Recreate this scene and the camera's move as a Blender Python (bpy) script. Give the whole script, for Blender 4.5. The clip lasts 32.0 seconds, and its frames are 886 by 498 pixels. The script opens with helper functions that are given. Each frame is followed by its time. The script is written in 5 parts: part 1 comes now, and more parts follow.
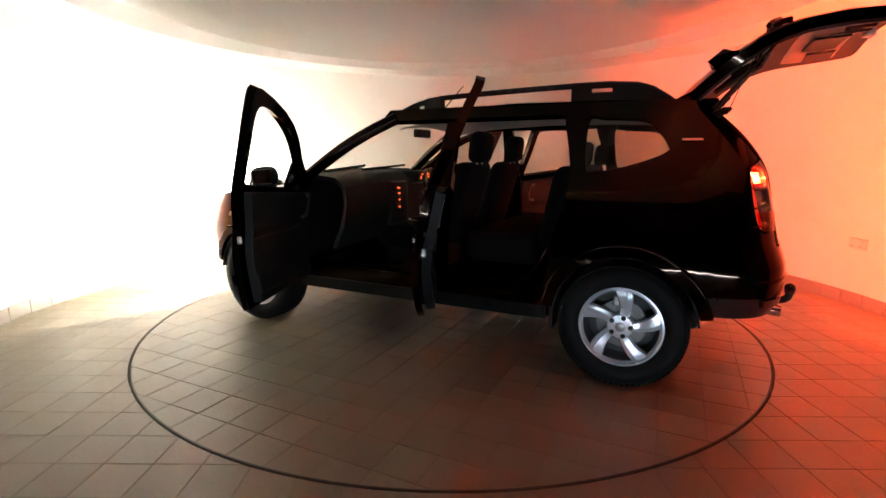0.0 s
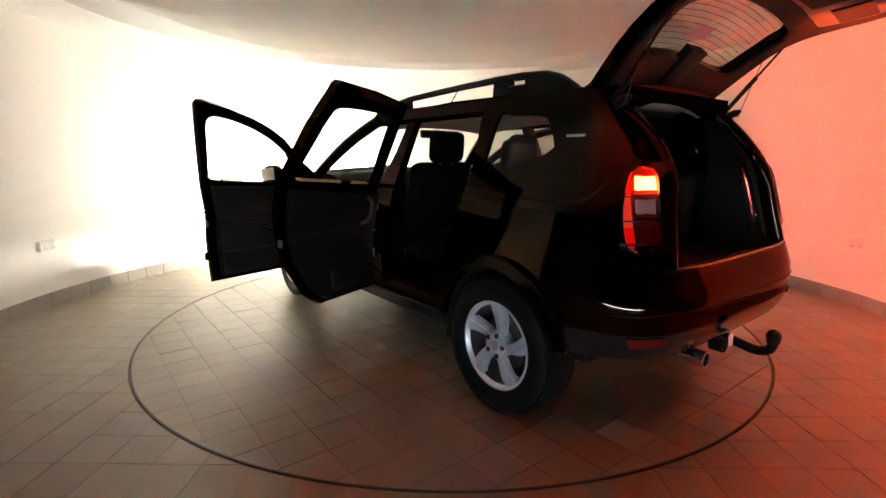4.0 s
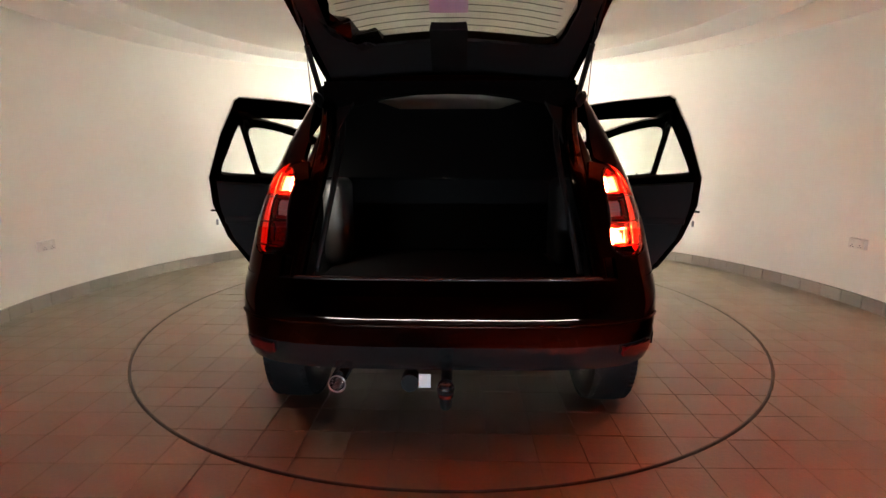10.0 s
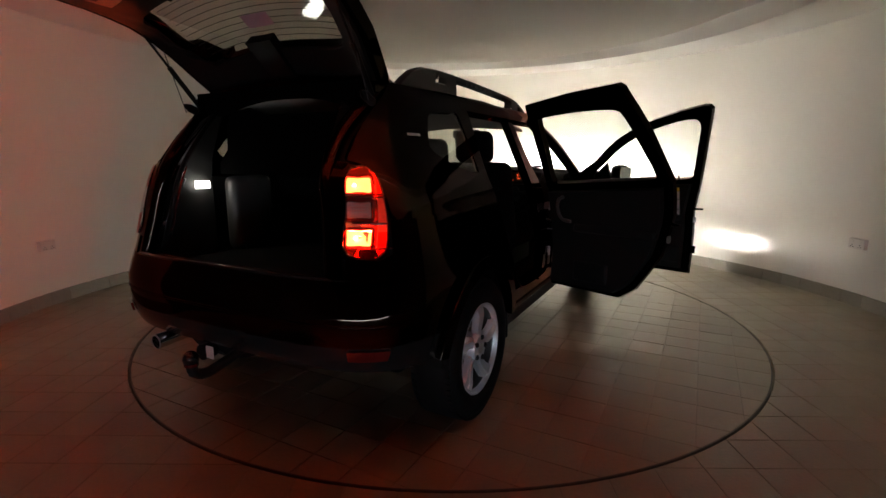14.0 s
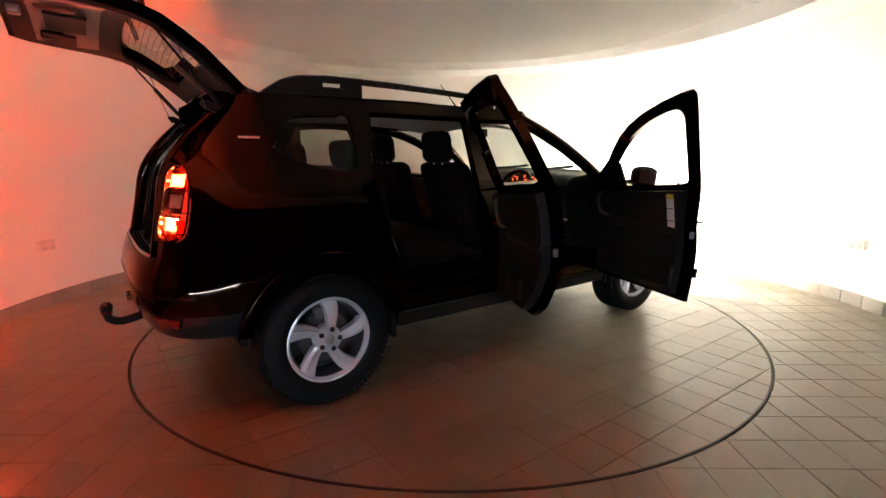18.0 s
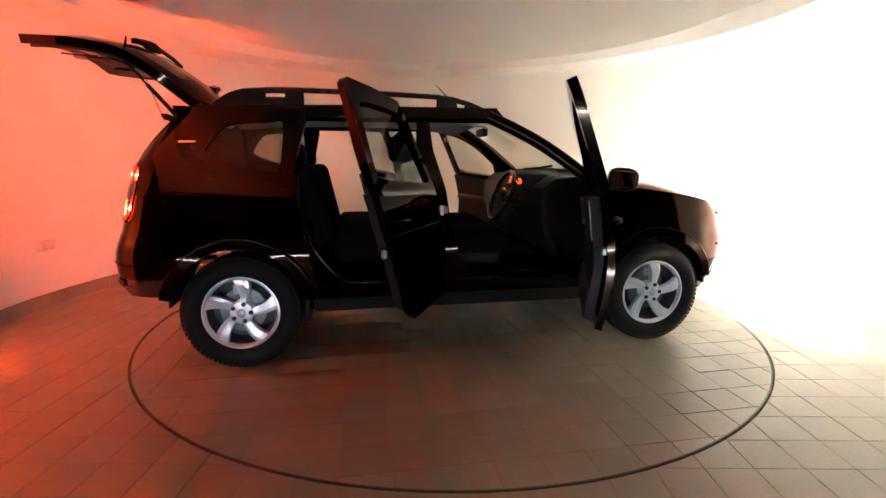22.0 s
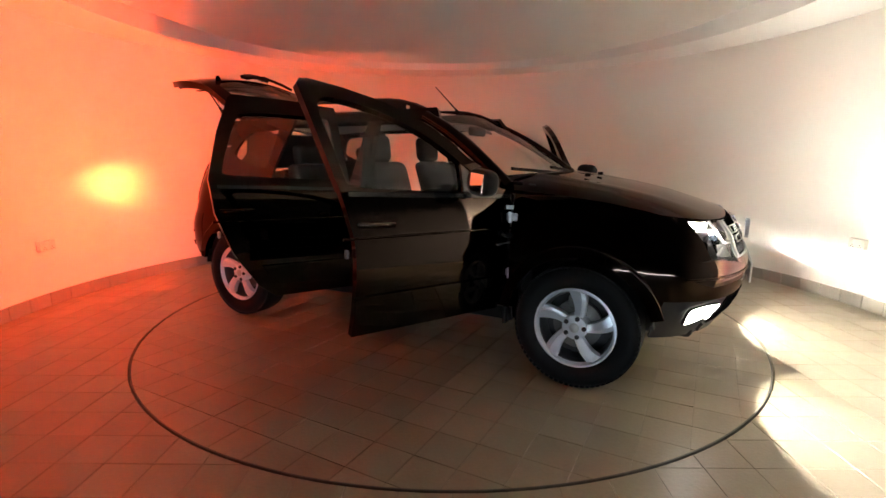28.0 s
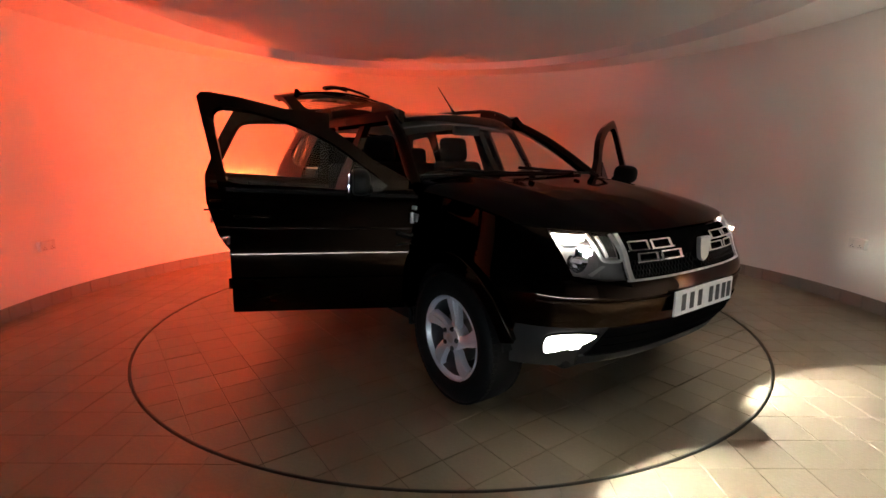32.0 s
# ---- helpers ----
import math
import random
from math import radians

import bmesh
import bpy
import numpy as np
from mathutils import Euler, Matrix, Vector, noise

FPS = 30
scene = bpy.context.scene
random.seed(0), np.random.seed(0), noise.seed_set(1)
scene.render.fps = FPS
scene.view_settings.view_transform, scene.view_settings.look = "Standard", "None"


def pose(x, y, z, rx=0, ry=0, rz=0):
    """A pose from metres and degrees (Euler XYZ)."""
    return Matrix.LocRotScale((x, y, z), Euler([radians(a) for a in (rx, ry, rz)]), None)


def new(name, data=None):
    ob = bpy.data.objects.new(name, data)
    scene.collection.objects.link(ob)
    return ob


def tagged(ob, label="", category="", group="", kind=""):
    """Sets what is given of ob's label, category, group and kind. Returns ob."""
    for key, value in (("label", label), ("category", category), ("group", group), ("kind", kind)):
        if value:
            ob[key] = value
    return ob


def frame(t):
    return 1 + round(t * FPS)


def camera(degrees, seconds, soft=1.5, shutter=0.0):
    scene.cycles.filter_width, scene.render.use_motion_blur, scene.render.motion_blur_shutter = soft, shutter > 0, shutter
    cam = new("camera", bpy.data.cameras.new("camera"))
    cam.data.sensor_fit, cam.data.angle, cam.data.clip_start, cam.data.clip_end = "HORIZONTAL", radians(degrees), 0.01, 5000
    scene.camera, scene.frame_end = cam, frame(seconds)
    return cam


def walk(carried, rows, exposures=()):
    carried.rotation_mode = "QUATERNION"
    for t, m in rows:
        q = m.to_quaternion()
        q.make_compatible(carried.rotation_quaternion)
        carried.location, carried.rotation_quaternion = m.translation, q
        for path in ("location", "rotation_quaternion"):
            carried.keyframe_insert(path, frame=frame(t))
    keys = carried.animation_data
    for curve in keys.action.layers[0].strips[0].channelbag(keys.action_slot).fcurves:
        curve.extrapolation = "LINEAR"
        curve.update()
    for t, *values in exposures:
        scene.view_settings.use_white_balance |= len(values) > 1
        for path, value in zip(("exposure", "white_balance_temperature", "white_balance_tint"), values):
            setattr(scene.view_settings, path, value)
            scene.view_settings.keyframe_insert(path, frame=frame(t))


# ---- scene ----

# ---------------------------------------------------------------- camera
EYE = pose(0.0, -3.903, 1.243, 79.49, 0, 0.71)
cam = camera(84.65, 32.0, soft=1.5)
walk(cam, [(0.0, EYE), (32.0, EYE)],
     exposures=[(0.0, 1.5), (3.0, 1.5), (7.0, 1.5), (9.0, 1.75), (11.0, 1.85), (12.0, 1.1), (13.0, 0.2), (15.0, 0.2), (17.0, 1.05), (19.0, 1.7), (25.0, 1.35), (28.0, 1.1), (32.0, 0.75)])

# ---------------------------------------------------------------- world: a closed dark studio, the only light comes from the car
world = bpy.data.worlds.new("world")
scene.world = world
world.use_nodes = True
world.node_tree.nodes["Background"].inputs[0].default_value = (0.01, 0.01, 0.012, 1)
world.node_tree.nodes["Background"].inputs[1].default_value = 0.05

HEADLAMP, UPWARD, FRONT_FOG, TAIL, REAR_FOG, BOOT = 6.0e5, 0.72e5, 12.0, 2.9e4, 1.0e5, 24.0


# ---------------------------------------------------------------- materials
def mat(name, colour, rough=0.5, metal=0.0, grain=0.0, scale=40.0, stain=0.0, stain_scale=2.0, bump=0.0, coat=0.0, vary=0.0, spec=0.5):
    m = bpy.data.materials.new(name)
    m.use_nodes = True
    nt = m.node_tree
    b = nt.nodes["Principled BSDF"]
    b.inputs["Roughness"].default_value = rough
    b.inputs["Metallic"].default_value = metal
    b.inputs["Coat Weight"].default_value = coat
    b.inputs["Coat Roughness"].default_value = 0.03
    b.inputs["Specular IOR Level"].default_value = spec
    tex = nt.nodes.new("ShaderNodeTexCoord")
    out = nt.nodes.new("ShaderNodeRGB")
    out.outputs[0].default_value = (*colour, 1)
    sock = out.outputs[0]

    def shade(sock, fac, amount):
        mul = nt.nodes.new("ShaderNodeHueSaturation")
        rng = nt.nodes.new("ShaderNodeMapRange")
        rng.inputs["To Min"].default_value = 1 - amount
        rng.inputs["To Max"].default_value = 1 + amount
        nt.links.new(fac, rng.inputs["Value"])
        nt.links.new(rng.outputs[0], mul.inputs["Value"])
        nt.links.new(sock, mul.inputs["Color"])
        return mul.outputs[0]

    def cloud(sc, detail):
        n = nt.nodes.new("ShaderNodeTexNoise")
        n.inputs["Scale"].default_value = sc
        n.inputs["Detail"].default_value = detail
        nt.links.new(tex.outputs["Object"], n.inputs["Vector"])
        return n.outputs["Fac"]

    if grain:
        fine = cloud(scale, 4)
        sock = shade(sock, fine, grain)
    if stain:
        sock = shade(sock, cloud(stain_scale, 5), stain)
        rr = nt.nodes.new("ShaderNodeMapRange")
        rr.inputs["To Min"].default_value = max(0.02, rough - 0.1)
        rr.inputs["To Max"].default_value = min(1, rough + 0.1)
        nt.links.new(cloud(stain_scale * 3, 3), rr.inputs["Value"])
        nt.links.new(rr.outputs[0], b.inputs["Roughness"])
    if vary:
        info = nt.nodes.new("ShaderNodeObjectInfo")
        geo = nt.nodes.new("ShaderNodeNewGeometry")
        add = nt.nodes.new("ShaderNodeMath")
        add.operation = "ADD"
        frac = nt.nodes.new("ShaderNodeMath")
        frac.operation = "FRACT"
        nt.links.new(info.outputs["Random"], add.inputs[0])
        nt.links.new(geo.outputs["Random Per Island"], add.inputs[1])
        nt.links.new(add.outputs[0], frac.inputs[0])
        sock = shade(sock, frac.outputs[0], vary)
    nt.links.new(sock, b.inputs["Base Color"])
    if bump:
        bp = nt.nodes.new("ShaderNodeBump")
        bp.inputs["Strength"].default_value = bump
        bp.inputs["Distance"].default_value = 0.003
        nt.links.new(cloud(scale, 6), bp.inputs["Height"])
        nt.links.new(bp.outputs[0], b.inputs["Normal"])
    return m


def glow(name, colour, strength):
    m = bpy.data.materials.new(name)
    m.use_nodes = True
    b = m.node_tree.nodes["Principled BSDF"]
    b.inputs["Base Color"].default_value = (*colour, 1)
    b.inputs["Emission Color"].default_value = (*colour, 1)
    b.inputs["Emission Strength"].default_value = strength
    return m


def clear(name, colour, rough=0.0, mix=0.9):
    """A thin pane: mostly see-through, with a glossy reflection."""
    m = bpy.data.materials.new(name)
    m.use_nodes = True
    nt = m.node_tree
    b = nt.nodes["Principled BSDF"]
    nt.nodes.remove(b)
    tr = nt.nodes.new("ShaderNodeBsdfTransparent")
    tr.inputs[0].default_value = (*colour, 1)
    gl = nt.nodes.new("ShaderNodeBsdfGlossy")
    gl.inputs["Roughness"].default_value = rough
    lw = nt.nodes.new("ShaderNodeLayerWeight")
    lw.inputs["Blend"].default_value = 0.5
    pw = nt.nodes.new("ShaderNodeMath")
    pw.operation = "POWER"
    pw.inputs[1].default_value = 4.0
    fr = nt.nodes.new("ShaderNodeMath")
    fr.operation = "MULTIPLY_ADD"
    fr.inputs[1].default_value = 0.6
    fr.inputs[2].default_value = 0.05
    nt.links.new(lw.outputs["Facing"], pw.inputs[0])
    nt.links.new(pw.outputs[0], fr.inputs[0])
    mx = nt.nodes.new("ShaderNodeMixShader")
    nt.links.new(fr.outputs[0], mx.inputs[0])
    nt.links.new(tr.outputs[0], mx.inputs[1])
    nt.links.new(gl.outputs[0], mx.inputs[2])
    nt.links.new(mx.outputs[0], nt.nodes["Material Output"].inputs[0])
    return m


WALL = mat("wall_paint", (0.87, 0.842, 0.772), 0.75, grain=0.02, scale=90, stain=0.03, stain_scale=1.2, bump=0.15, spec=0.25)
PASSAGE = mat("unseen_passage_dark", (0.055, 0.052, 0.05), 0.75, grain=0.03, scale=90, stain=0.05, stain_scale=1.2, bump=0.15, spec=0.25)
CEIL = mat("ceiling_paint", (0.90, 0.885, 0.845), 0.8, grain=0.02, scale=90, stain=0.02, bump=0.1, spec=0.2)
TILE = mat("floor_tile", (0.272, 0.228, 0.164), 0.36, grain=0.10, scale=60, stain=0.16, stain_scale=3.0, bump=0.35, vary=0.07)
GROUT = mat("grout", (0.252, 0.212, 0.154), 0.7, grain=0.15, scale=120, bump=0.4)
SKIRT = mat("skirting_tile", (0.30, 0.27, 0.225), 0.4, grain=0.08, scale=50, stain=0.1, vary=0.06, bump=0.2)
RIM_STEEL = mat("rim_steel", (0.085, 0.078, 0.068), 0.5, metal=0.3, grain=0.15, scale=50)
SOCKET = mat("socket_plastic", (0.75, 0.72, 0.66), 0.35)

PAINT = mat("car_paint", (0.0172, 0.0112, 0.0080), 0.06, metal=1.0, grain=0.2, scale=1400, coat=0.10, spec=0.0)
PAINT.node_tree.nodes["Principled BSDF"].inputs["Specular Tint"].default_value = (0.42, 0.34, 0.29, 1)
PLASTIC = mat("black_plastic", (0.0055, 0.0053, 0.0051), 0.5, grain=0.1, scale=300, bump=0.12, spec=0.15)
GLOSSBLACK = mat("gloss_black", (0.012, 0.012, 0.012), 0.15)
GREYPLASTIC = mat("grey_plastic", (0.013, 0.013, 0.0135), 0.5, grain=0.06, scale=200, bump=0.08, spec=0.28)
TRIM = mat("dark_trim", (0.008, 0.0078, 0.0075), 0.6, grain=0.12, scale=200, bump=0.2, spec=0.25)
LINING = mat("headliner", (0.32, 0.30, 0.27), 0.9, grain=0.08, scale=250, bump=0.2)
CLOTH = mat("seat_cloth", (0.005, 0.005, 0.0052), 0.95, grain=0.3, scale=500, bump=0.3, spec=0.06)
NET = mat("flat_black", (0.0025, 0.0025, 0.0025), 0.95, grain=0.3, scale=600, spec=0.0)
CARPET = mat("carpet", (0.007, 0.007, 0.007), 0.95, grain=0.3, scale=400, bump=0.4, spec=0.05)
TYRE = mat("tyre_rubber", (0.006, 0.006, 0.006), 0.65, grain=0.15, scale=120, bump=0.25, spec=0.14)
GATETRIM = mat("lit_tailgate_trim", (0.10, 0.092, 0.082), 0.38, grain=0.1, scale=160, stain=0.08, bump=0.12)
BOOTTRIM = mat("lit_boot_and_pull_plastic", (0.05, 0.047, 0.043), 0.45, grain=0.1, scale=200, bump=0.15)
ALLOY = mat("alloy", (0.76, 0.80, 0.86), 0.28, metal=0.6, grain=0.03, scale=200, coat=0.5)
BARREL = mat("shaded_barrel", (0.10, 0.10, 0.105), 0.4, metal=0.7, grain=0.2, scale=60)
DISCSTEEL = mat("disc_steel", (0.16, 0.155, 0.15), 0.4, metal=1.0, grain=0.15, scale=80)
CHROME = mat("chrome", (0.75, 0.75, 0.76), 0.10, metal=1.0)
SATIN = mat("satin_silver", (0.55, 0.55, 0.55), 0.3, metal=0.8)
STEEL = mat("steel", (0.25, 0.25, 0.25), 0.3, metal=1.0, grain=0.1, scale=80)
WHITE = mat("white_label", (0.75, 0.75, 0.75), 0.5)
YELLOW = mat("yellow_label", (0.75, 0.55, 0.05), 0.5)
INK = mat("ink", (0.015, 0.015, 0.018), 0.5)
PINK = mat("pink_sticker", (0.45, 0.28, 0.38), 0.5)
GLASS = clear("window_glass", (0.86, 0.90, 0.87))
TINT = clear("tinted_glass", (0.60, 0.63, 0.58))
LENS = clear("lamp_lens", (0.92, 0.93, 0.95))
REDLENS = clear("red_lens", (0.85, 0.10, 0.07), 0.05)
REDBOWL = mat("red_bowl", (0.65, 0.07, 0.05), 0.25, metal=0.9, grain=0.2, scale=160)
LAMPBOWL = mat("lamp_bowl", (0.30, 0.30, 0.31), 0.3, metal=0.9, grain=0.1, scale=120)
# pink put into the white bowl for the red bulbs' light beside it
LITBOWL = mat("lit_white_bowl", (0.60, 0.44, 0.42), 0.35, grain=0.1, scale=120)
REDDARK = mat("red_reflector", (0.09, 0.007, 0.006), 0.2, coat=0.5)
BEAM = glow("headlamp_light", (1.0, 0.94, 0.83), HEADLAMP)
UPLIGHT = glow("headlamp_upper_light", (1.0, 0.94, 0.83), UPWARD)
GLOWLAMP = glow("position_light", (1.0, 0.90, 0.72), 30.0)
FOGBEAM = glow("fog_beam_light", (1.0, 0.95, 0.85), 7.8e5)
WALLSPOT = glow("wall_spot_helper", (1.0, 0.95, 0.85), 0.7e7)
FOGLIGHT = glow("fog_light", (1.0, 0.95, 0.85), FRONT_FOG)
TAILLIGHT = glow("tail_light", (1.0, 0.10, 0.03), 120.0)
TAILBULB = glow("tail_bulb_light", (1.0, 0.10, 0.03), TAIL)
REARBULB = glow("rear_bulb_light", (1.0, 0.09, 0.025), REAR_FOG)
SIDEGLOW = glow("tail_bleed_glow", (1.0, 0.05, 0.02), 0.10)
FOGBULB = glow("fog_bulb", (1.0, 0.17, 0.03), 480000.0)
REARFOG = glow("rear_fog_light", (1.0, 0.09, 0.025), 180.0)
AMBER = glow("dash_light", (1.0, 0.10, 0.02), 1.2)
BOOTLIGHT = glow("boot_light", (1.0, 0.95, 0.85), BOOT)
MIRROR = mat("mirror_glass", (0.72, 0.75, 0.78), 0.02, metal=1.0)


# ---------------------------------------------------------------- mesh helpers
def part(name, bm, material, parent=None, label=""):
    bmesh.ops.recalc_face_normals(bm, faces=bm.faces)
    me = bpy.data.meshes.new(name)
    bm.to_mesh(me)
    bm.free()
    me.materials.append(material)
    ob = new(name, me)
    ob.parent = parent
    if label:
        tagged(ob, label)
    return ob


def smooth(ob, angle=40):
    for p in ob.data.polygons:
        p.use_smooth = True
    ob.data.set_sharp_from_angle(angle=radians(angle))
    return ob


def lerp(a, b, t):
    return a + (b - a) * t


def interp(x, xs, ys):
    return float(np.interp(x, xs, ys))


def resample(pts, n, closed=False):
    p = np.array(pts, float)
    if closed:
        p = np.vstack([p, p[:1]])
    d = np.r_[0, np.cumsum(np.linalg.norm(np.diff(p, axis=0), axis=1))]
    u = np.linspace(0, d[-1], n + 1)[:-1] if closed else np.linspace(0, d[-1], n)
    return np.stack([np.interp(u, d, p[:, k]) for k in range(p.shape[1])], -1)


def curve(pts, n=24, closed=False):
    """A smooth line through a few points (Catmull-Rom), evenly spaced."""
    p = [np.array(q, float) for q in pts]
    if closed:
        p = [p[-1]] + p + [p[0], p[1]]
    else:
        p = [2 * p[0] - p[1]] + p + [2 * p[-1] - p[-2]]
    out = []
    for i in range(1, len(p) - 2):
        for k in range(8):
            t = k / 8
            a, b, c, d = p[i - 1], p[i], p[i + 1], p[i + 2]
            out.append(0.5 * (2 * b + (c - a) * t + (2 * a - 5 * b + 4 * c - d) * t * t + (3 * b - a - 3 * c + d) * t ** 3))
    if not closed:
        out.append(p[-2])
    return resample(out, n, closed)


def sheet(rows, thick=0.0, closed=False, bm=None):
    """A sheet from rows of points; with thick it gets a back, set off against its normals, and rims."""
    bm = bm or bmesh.new()
    g = np.array(rows, float)
    n, m = g.shape[:2]
    du = np.gradient(g, axis=0) if n > 1 else g * 0
    dv = (np.roll(g, -1, 1) - np.roll(g, 1, 1)) if closed else np.gradient(g, axis=1)
    nor = np.cross(du, dv)
    nor /= np.maximum(np.linalg.norm(nor, axis=2, keepdims=True), 1e-9)
    top = [[bm.verts.new(g[i, j]) for j in range(m)] for i in range(n)]
    mm = m if closed else m - 1
    for i in range(n - 1):
        for j in range(mm):
            k = (j + 1) % m
            bm.faces.new((top[i][j], top[i + 1][j], top[i + 1][k], top[i][k]))
    if thick:
        low = [[bm.verts.new(g[i, j] - nor[i, j] * thick) for j in range(m)] for i in range(n)]
        for i in range(n - 1):
            for j in range(mm):
                k = (j + 1) % m
                bm.faces.new((low[i][k], low[i + 1][k], low[i + 1][j], low[i][j]))
        for j in range(mm):
            k = (j + 1) % m
            bm.faces.new((top[0][k], low[0][k], low[0][j], top[0][j]))
            bm.faces.new((top[-1][j], low[-1][j], low[-1][k], top[-1][k]))
        if not closed:
            for i in range(n - 1):
                bm.faces.new((top[i][0], low[i][0], low[i + 1][0], top[i + 1][0]))
                bm.faces.new((top[i + 1][-1], low[i + 1][-1], low[i][-1], top[i][-1]))
    return bm


def box(x0, x1, y0, y1, z0, z1, r=0.0, bm=None):
    bm = bm or bmesh.new()
    got = bmesh.ops.create_cube(bm, size=1)["verts"]
    bmesh.ops.scale(bm, vec=(abs(x1 - x0), abs(y1 - y0), abs(z1 - z0)), verts=got)
    bmesh.ops.translate(bm, vec=((x0 + x1) / 2, (y0 + y1) / 2, (z0 + z1) / 2), verts=got)
    if r:
        es = list({e for v in got for e in v.link_edges})
        bmesh.ops.bevel(bm, geom=es, offset=r, segments=3, affect="EDGES", profile=0.5)
    return bm


def tube(path, r, n=8, bm=None, flat=1.0):
    """A round bar along a line of points; r may be one radius or one a point."""
    bm = bm or bmesh.new()
    p = np.array(path, float)
    rs = np.broadcast_to(r, (len(p),))
    rings = []
    for i in range(len(p)):
        d = Vector(p[min(i + 1, len(p) - 1)] - p[max(i - 1, 0)]).normalized()
        a = d.cross(Vector((0, 0, 1)))
        a = a.normalized() if a.length > 1e-3 else Vector((1, 0, 0))
        b = a.cross(d).normalized()
        rings.append([bm.verts.new(Vector(p[i]) + float(rs[i]) * (a * math.cos(2 * math.pi * k / n) + flat * b * math.sin(2 * math.pi * k / n))) for k in range(n)])
    for i in range(len(p) - 1):
        for k in range(n):
            bm.faces.new((rings[i][k], rings[i][(k + 1) % n], rings[i + 1][(k + 1) % n], rings[i + 1][k]))
    bm.faces.new(rings[0][::-1])
    bm.faces.new(rings[-1])
    return bm


def lathe(profile, n=48, axis="y", bm=None, closed=False):
    """Turns (radius, offset) points round an axis."""
    bm = bm or bmesh.new()
    rings = []
    for r, o in profile:
        ring = []
        for k in range(n):
            a = 2 * math.pi * k / n
            q = (r * math.cos(a), o, r * math.sin(a)) if axis == "y" else (r * math.cos(a), r * math.sin(a), o)
            ring.append(bm.verts.new(q))
        rings.append(ring)
    m = len(rings)
    for i in range(m if closed else m - 1):
        for k in range(n):
            bm.faces.new((rings[i][k], rings[(i + 1) % m][k], rings[(i + 1) % m][(k + 1) % n], rings[i][(k + 1) % n]))
    return bm


def prism(outline, z0, z1, bm=None):
    """An upright prism from a plan outline."""
    bm = bm or bmesh.new()
    a = [bm.verts.new((x, y, z0)) for x, y in outline]
    b = [bm.verts.new((x, y, z1)) for x, y in outline]
    n = len(a)
    bm.faces.new(b)
    bm.faces.new(a[::-1])
    for i in range(n):
        bm.faces.new((a[i], a[(i + 1) % n], b[(i + 1) % n], b[i]))
    return bm


# ---------------------------------------------------------------- the round studio
RW, WX, WY = 3.46, 0.03, -0.06
R_DISC = 2.257
Z_SOFFIT, Z_COVE, Z_DISC, Z_SLAB = 2.361, 2.398, 2.356, 2.52
OPEN = 58
GAP0, GAP1 = radians(-90 + OPEN), radians(270 - OPEN)


def arc(r, a0, a1, n):
    return [(WX + r * math.cos(lerp(a0, a1, k / n)), WY + r * math.sin(lerp(a0, a1, k / n))) for k in range(n + 1)]


def arc_wall(r0, r1, z0, z1, a0, a1, n=160):
    bm = bmesh.new()
    inner, outer = arc(r0, a0, a1, n), arc(r1, a0, a1, n)
    rows = []
    for ring, z in ((inner, z0), (inner, z1), (outer, z1), (outer, z0)):
        rows.append([bm.verts.new((x, y, z)) for x, y in ring])
    for i in range(4):
        for k in range(n):
            bm.faces.new((rows[i][k], rows[(i + 1) % 4][k], rows[(i + 1) % 4][k + 1], rows[i][k + 1]))
    bm.faces.new([r[0] for r in rows])
    bm.faces.new([r[-1] for r in rows][::-1])
    return bm


wall = smooth(part("wall_round", arc_wall(RW, RW + 0.15, -0.02, Z_SLAB, GAP0, GAP1), WALL))
tagged(wall, "cream painted curved studio wall lit by the car", "wall", kind="structure")
half, y_in = RW * math.sin(radians(OPEN)), WY - RW * math.cos(radians(OPEN))
# unseen passage behind the camera, coloured dark to cut bounce and reflections
for nm, b in (("wall_passage_east", box(half + WX, half + WX + 0.15, -6.2, y_in + 0.02, -0.02, Z_SLAB)),
              ("wall_passage_west", box(-half + WX - 0.15, -half + WX, -6.2, y_in + 0.02, -0.02, Z_SLAB)),
              ("wall_passage_end", box(-half + WX - 0.15, half + WX + 0.15, -6.35, -6.2, -0.02, Z_SLAB))):
    tagged(part(nm, b, PASSAGE), "plain unseen passage wall, darkened to keep the car's reflections dark", "wall", kind="structure")

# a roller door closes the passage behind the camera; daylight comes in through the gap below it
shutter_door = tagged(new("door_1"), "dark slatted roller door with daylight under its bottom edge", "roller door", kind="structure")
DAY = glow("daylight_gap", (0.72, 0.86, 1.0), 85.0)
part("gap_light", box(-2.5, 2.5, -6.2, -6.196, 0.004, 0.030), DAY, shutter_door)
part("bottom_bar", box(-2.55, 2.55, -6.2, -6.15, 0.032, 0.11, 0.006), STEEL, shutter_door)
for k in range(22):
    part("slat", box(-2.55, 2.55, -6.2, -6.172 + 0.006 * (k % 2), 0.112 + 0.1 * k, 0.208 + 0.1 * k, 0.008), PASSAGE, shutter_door)

